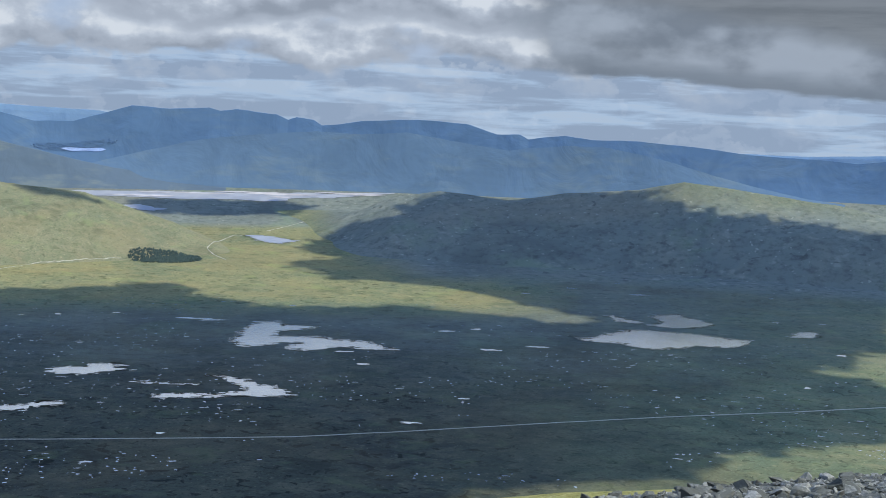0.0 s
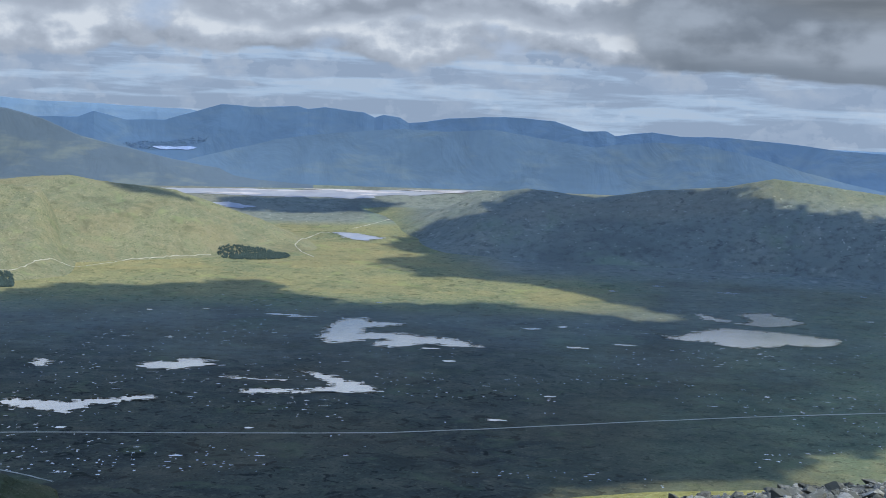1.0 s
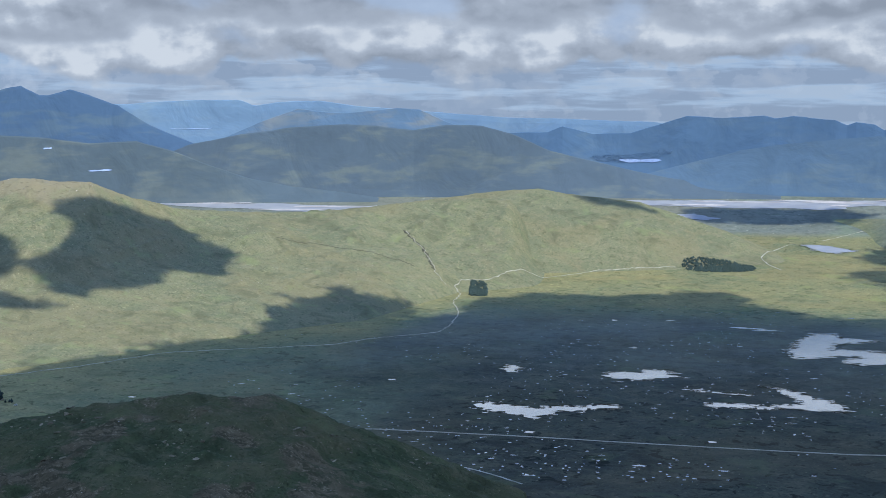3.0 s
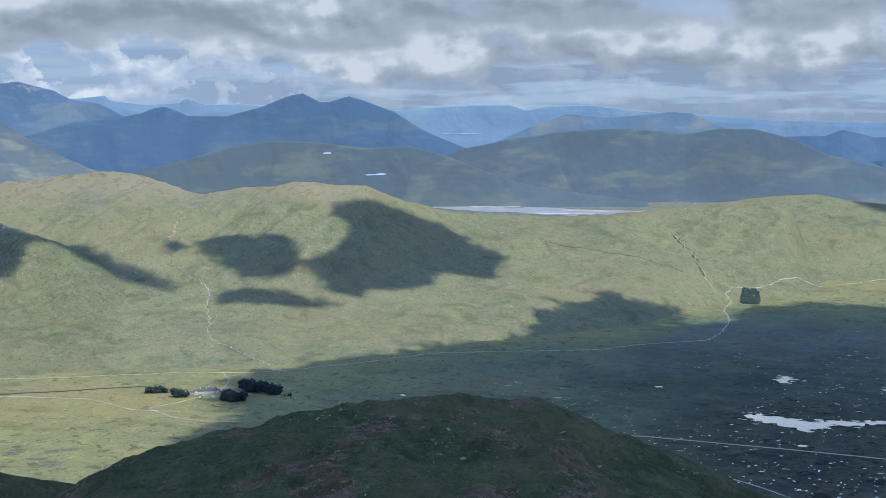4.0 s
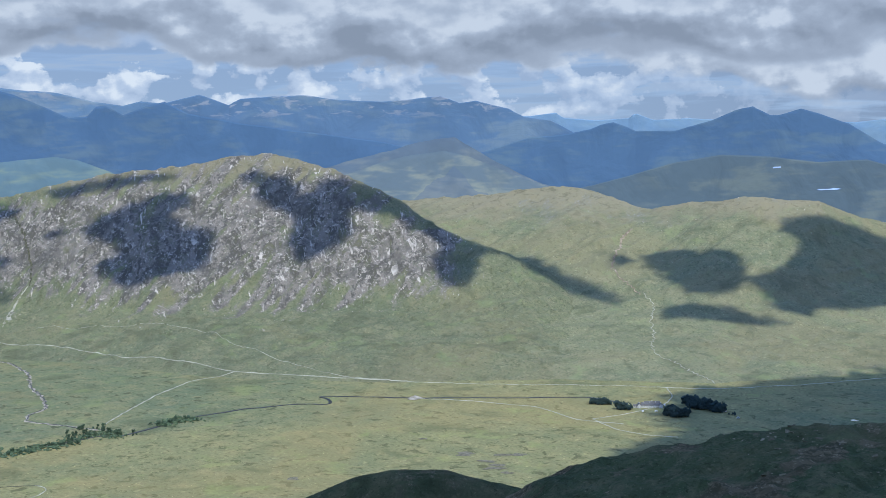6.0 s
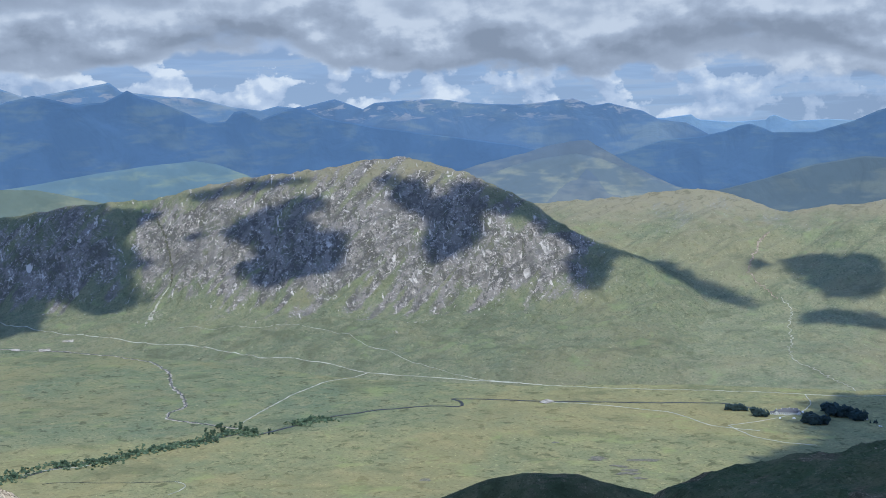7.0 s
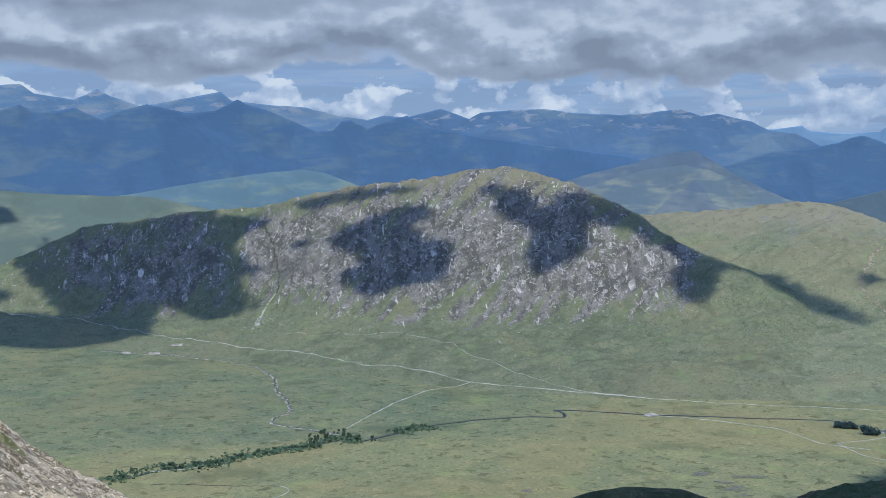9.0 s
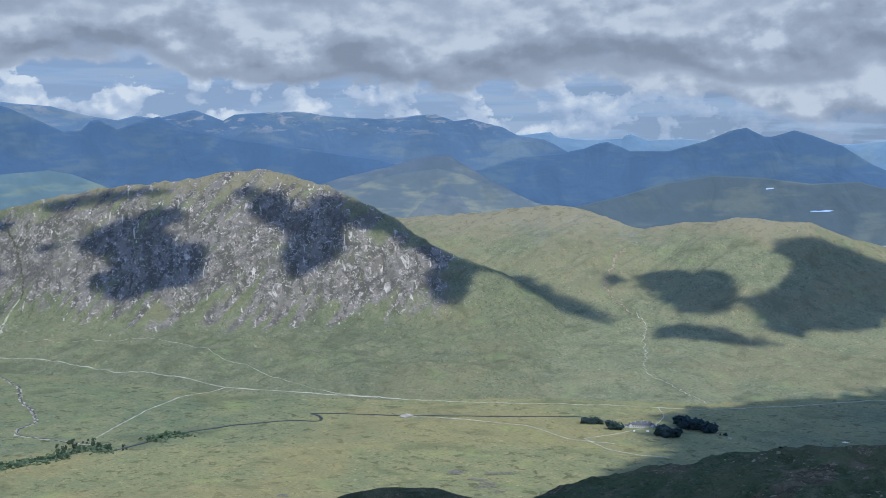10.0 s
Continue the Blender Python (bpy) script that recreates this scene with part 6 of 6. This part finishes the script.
# ---- the hotel ----
WHITE = plain_mat("white_render", (0.44, 0.44, 0.43), (0.56, 0.56, 0.55), 0.5, 0.85, 0.03)
SLATE = plain_mat("slate_roof", (0.085, 0.083, 0.085), (0.14, 0.137, 0.138), 1.2, 0.85, 0.05)
PANE = plain_mat("window_glass", (0.03, 0.035, 0.045), (0.05, 0.055, 0.06), 0.5, 0.15, 0.0)


def box(bm, x0, x1, y0, y1, z0, z1):
    v = [bm.verts.new((x, y, z)) for z in (z0, z1) for x, y in ((x0, y0), (x1, y0), (x1, y1), (x0, y1))]
    for f in ((0, 3, 2, 1), (4, 5, 6, 7), (0, 1, 5, 4), (1, 2, 6, 5), (2, 3, 7, 6), (3, 0, 4, 7)):
        bm.faces.new([v[k] for k in f])


def gabled(root, x0, x1, y0, y1, eaves, ridge, cross=False, windows=0, chimneys=1):
    """One wing: walls with gables, a roof with overhang, window panes and chimneys."""
    bm = bmesh.new()
    box(bm, x0, x1, y0, y1, -0.6, eaves)
    xm, ym = (x0 + x1) / 2, (y0 + y1) / 2
    ends = (((x0, y0), (x0, y1), (x0, ym)), ((x1, y0), (x1, y1), (x1, ym))) if not cross else (((x0, y0), (x1, y0), (xm, y0)), ((x0, y1), (x1, y1), (xm, y1)))
    for a, b, c in ends:
        bm.faces.new([bm.verts.new((*a, eaves)), bm.verts.new((*b, eaves)), bm.verts.new((*c, ridge - 0.1))])
    part("wall", bm, WHITE, root)
    bm = bmesh.new()
    o, t = 0.4, 0.25
    if not cross:
        prof = [(y0 - o, eaves - 0.2), (ym, ridge), (y1 + o, eaves - 0.2), (y1 + o, eaves - 0.2 + t), (ym, ridge + t), (y0 - o, eaves - 0.2 + t)]
        rings = [[bm.verts.new((x, y, z)) for y, z in prof] for x in (x0 - o, x1 + o)]
    else:
        prof = [(x0 - o, eaves - 0.2), (xm, ridge), (x1 + o, eaves - 0.2), (x1 + o, eaves - 0.2 + t), (xm, ridge + t), (x0 - o, eaves - 0.2 + t)]
        rings = [[bm.verts.new((x, y, z)) for x, z in prof] for y in (y0 - o, y1 + o)]
    for k in range(6):
        bm.faces.new((rings[0][k], rings[0][(k + 1) % 6], rings[1][(k + 1) % 6], rings[1][k]))
    for ring in rings:
        bm.faces.new(ring[:3] + ring[3:])
    bmesh.ops.recalc_face_normals(bm, faces=bm.faces[:])
    roof = part("roof", bm, SLATE, root, "grey slate roof")
    for k in range(chimneys):
        bm = bmesh.new()
        cx = x0 + (x1 - x0) * (k + 0.5) / chimneys
        box(bm, cx - 0.5, cx + 0.5, ym - 0.4, ym + 0.4, ridge - 0.5, ridge + 1.1)
        box(bm, cx - 0.6, cx + 0.6, ym - 0.5, ym + 0.5, ridge + 1.1, ridge + 1.3)
        part("chimney", bm, WHITE, roof)
    for k in range(windows):
        wx = x0 + (x1 - x0) * (k + 0.5) / windows
        for z in ((0.9, 2.1), (eaves - 1.7, eaves - 0.6)) if eaves > 4.5 else ((0.9, 2.0),):
            bm = bmesh.new()
            box(bm, wx - 0.45, wx + 0.45, y0 - 0.04, y0 + 0.08, *z)
            part("window", bm, PANE, root)


def building(at, turn, build, label, category):
    root = new("hotel" if category == "hotel" else "cottage")
    build(root)
    root.matrix_basis = pose(at[0], at[1], ground_at(*at), 0, 0, turn)
    return tagged(root, label, category)


def hotel_wings(root):
    gabled(root, -14, 14, 0, 9, 3.6, 7.4, False, 9, 3)
    gabled(root, -20, -14.05, -4, 9, 3.5, 7.0, True, 2, 1)
    gabled(root, 14.05, 20, -5, 7, 3.5, 6.8, True, 2, 1)
    gabled(root, -8, 16, 10, 16, 4.2, 7.8, False, 0, 1)
    gabled(root, -26, -20.05, 1, 6, 2.6, 4.4, False, 2, 0)


SITES = [(-1497, 1470), (-1438, 1525), (-1401, 1535), (-1354, 1515), (-1466, 1453), (-1479, 1437), (-1530, 1470), (-1491, 1496)]
building(SITES[0], polar(*SITES[0])[0] + 4, hotel_wings, "long white hotel with grey slate roofs among trees", "hotel")
for k in (1, 2):
    building(SITES[k], polar(*SITES[k])[0] - 8 + 20 * k, lambda root: gabled(root, -4.5, 4.5, 0, 5, 2.7, 4.8, False, 3, 1), "small white cottage with a slate roof", "cottage")

PAINT = plain_mat("white_paint", (0.75, 0.75, 0.74), (0.8, 0.8, 0.8), 1.0, 0.35, 0.0)
TYRE = plain_mat("tyre", (0.02, 0.02, 0.02), (0.03, 0.03, 0.03), 1.0, 0.9, 0.0)


def make_van():
    """A parked camper van: a body with a sloping front, glass and four wheels."""
    root = new("camper_van")
    bm = bmesh.new()
    side = [(-2.4, 0.35), (2.4, 0.35), (2.5, 1.1), (1.9, 1.35), (1.5, 2.2), (-2.4, 2.35)]
    rings = [[bm.verts.new((x, y, z)) for x, z in side] for y in (-0.95, 0.95)]
    for k in range(6):
        bm.faces.new((rings[0][k], rings[0][(k + 1) % 6], rings[1][(k + 1) % 6], rings[1][k]))
    bm.faces.new(rings[0][::-1])
    bm.faces.new(rings[1])
    bmesh.ops.recalc_face_normals(bm, faces=bm.faces[:])
    part("body", bm, PAINT, root)
    for y in (-0.97, 0.93):
        bm = bmesh.new()
        box(bm, -1.6, 1.2, y, y + 0.04, 1.4, 1.95)
        part("window", bm, PANE, root)
    for x in (-1.5, 1.5):
        for y in (-0.9, 0.9):
            bm = bmesh.new()
            bmesh.ops.create_cone(bm, cap_ends=True, segments=12, radius1=0.36, radius2=0.36, depth=0.25, matrix=Matrix.Translation((x, y, 0.36)) @ Euler((math.pi / 2, 0, 0)).to_matrix().to_4x4())
            part("wheel", bm, TYRE, root)
    return tagged(root, "white camper van parked near the hotel", "van", "parked vans")


van = make_van()
for k, i in enumerate((3, 4, 5, 7)):
    m = pose(*SITES[i], ground_at(*SITES[i]) + 0.1, 0, 0, 40 + 37 * k)
    if k == 0:
        van.matrix_basis = m
    else:
        copy_thing(van, m)
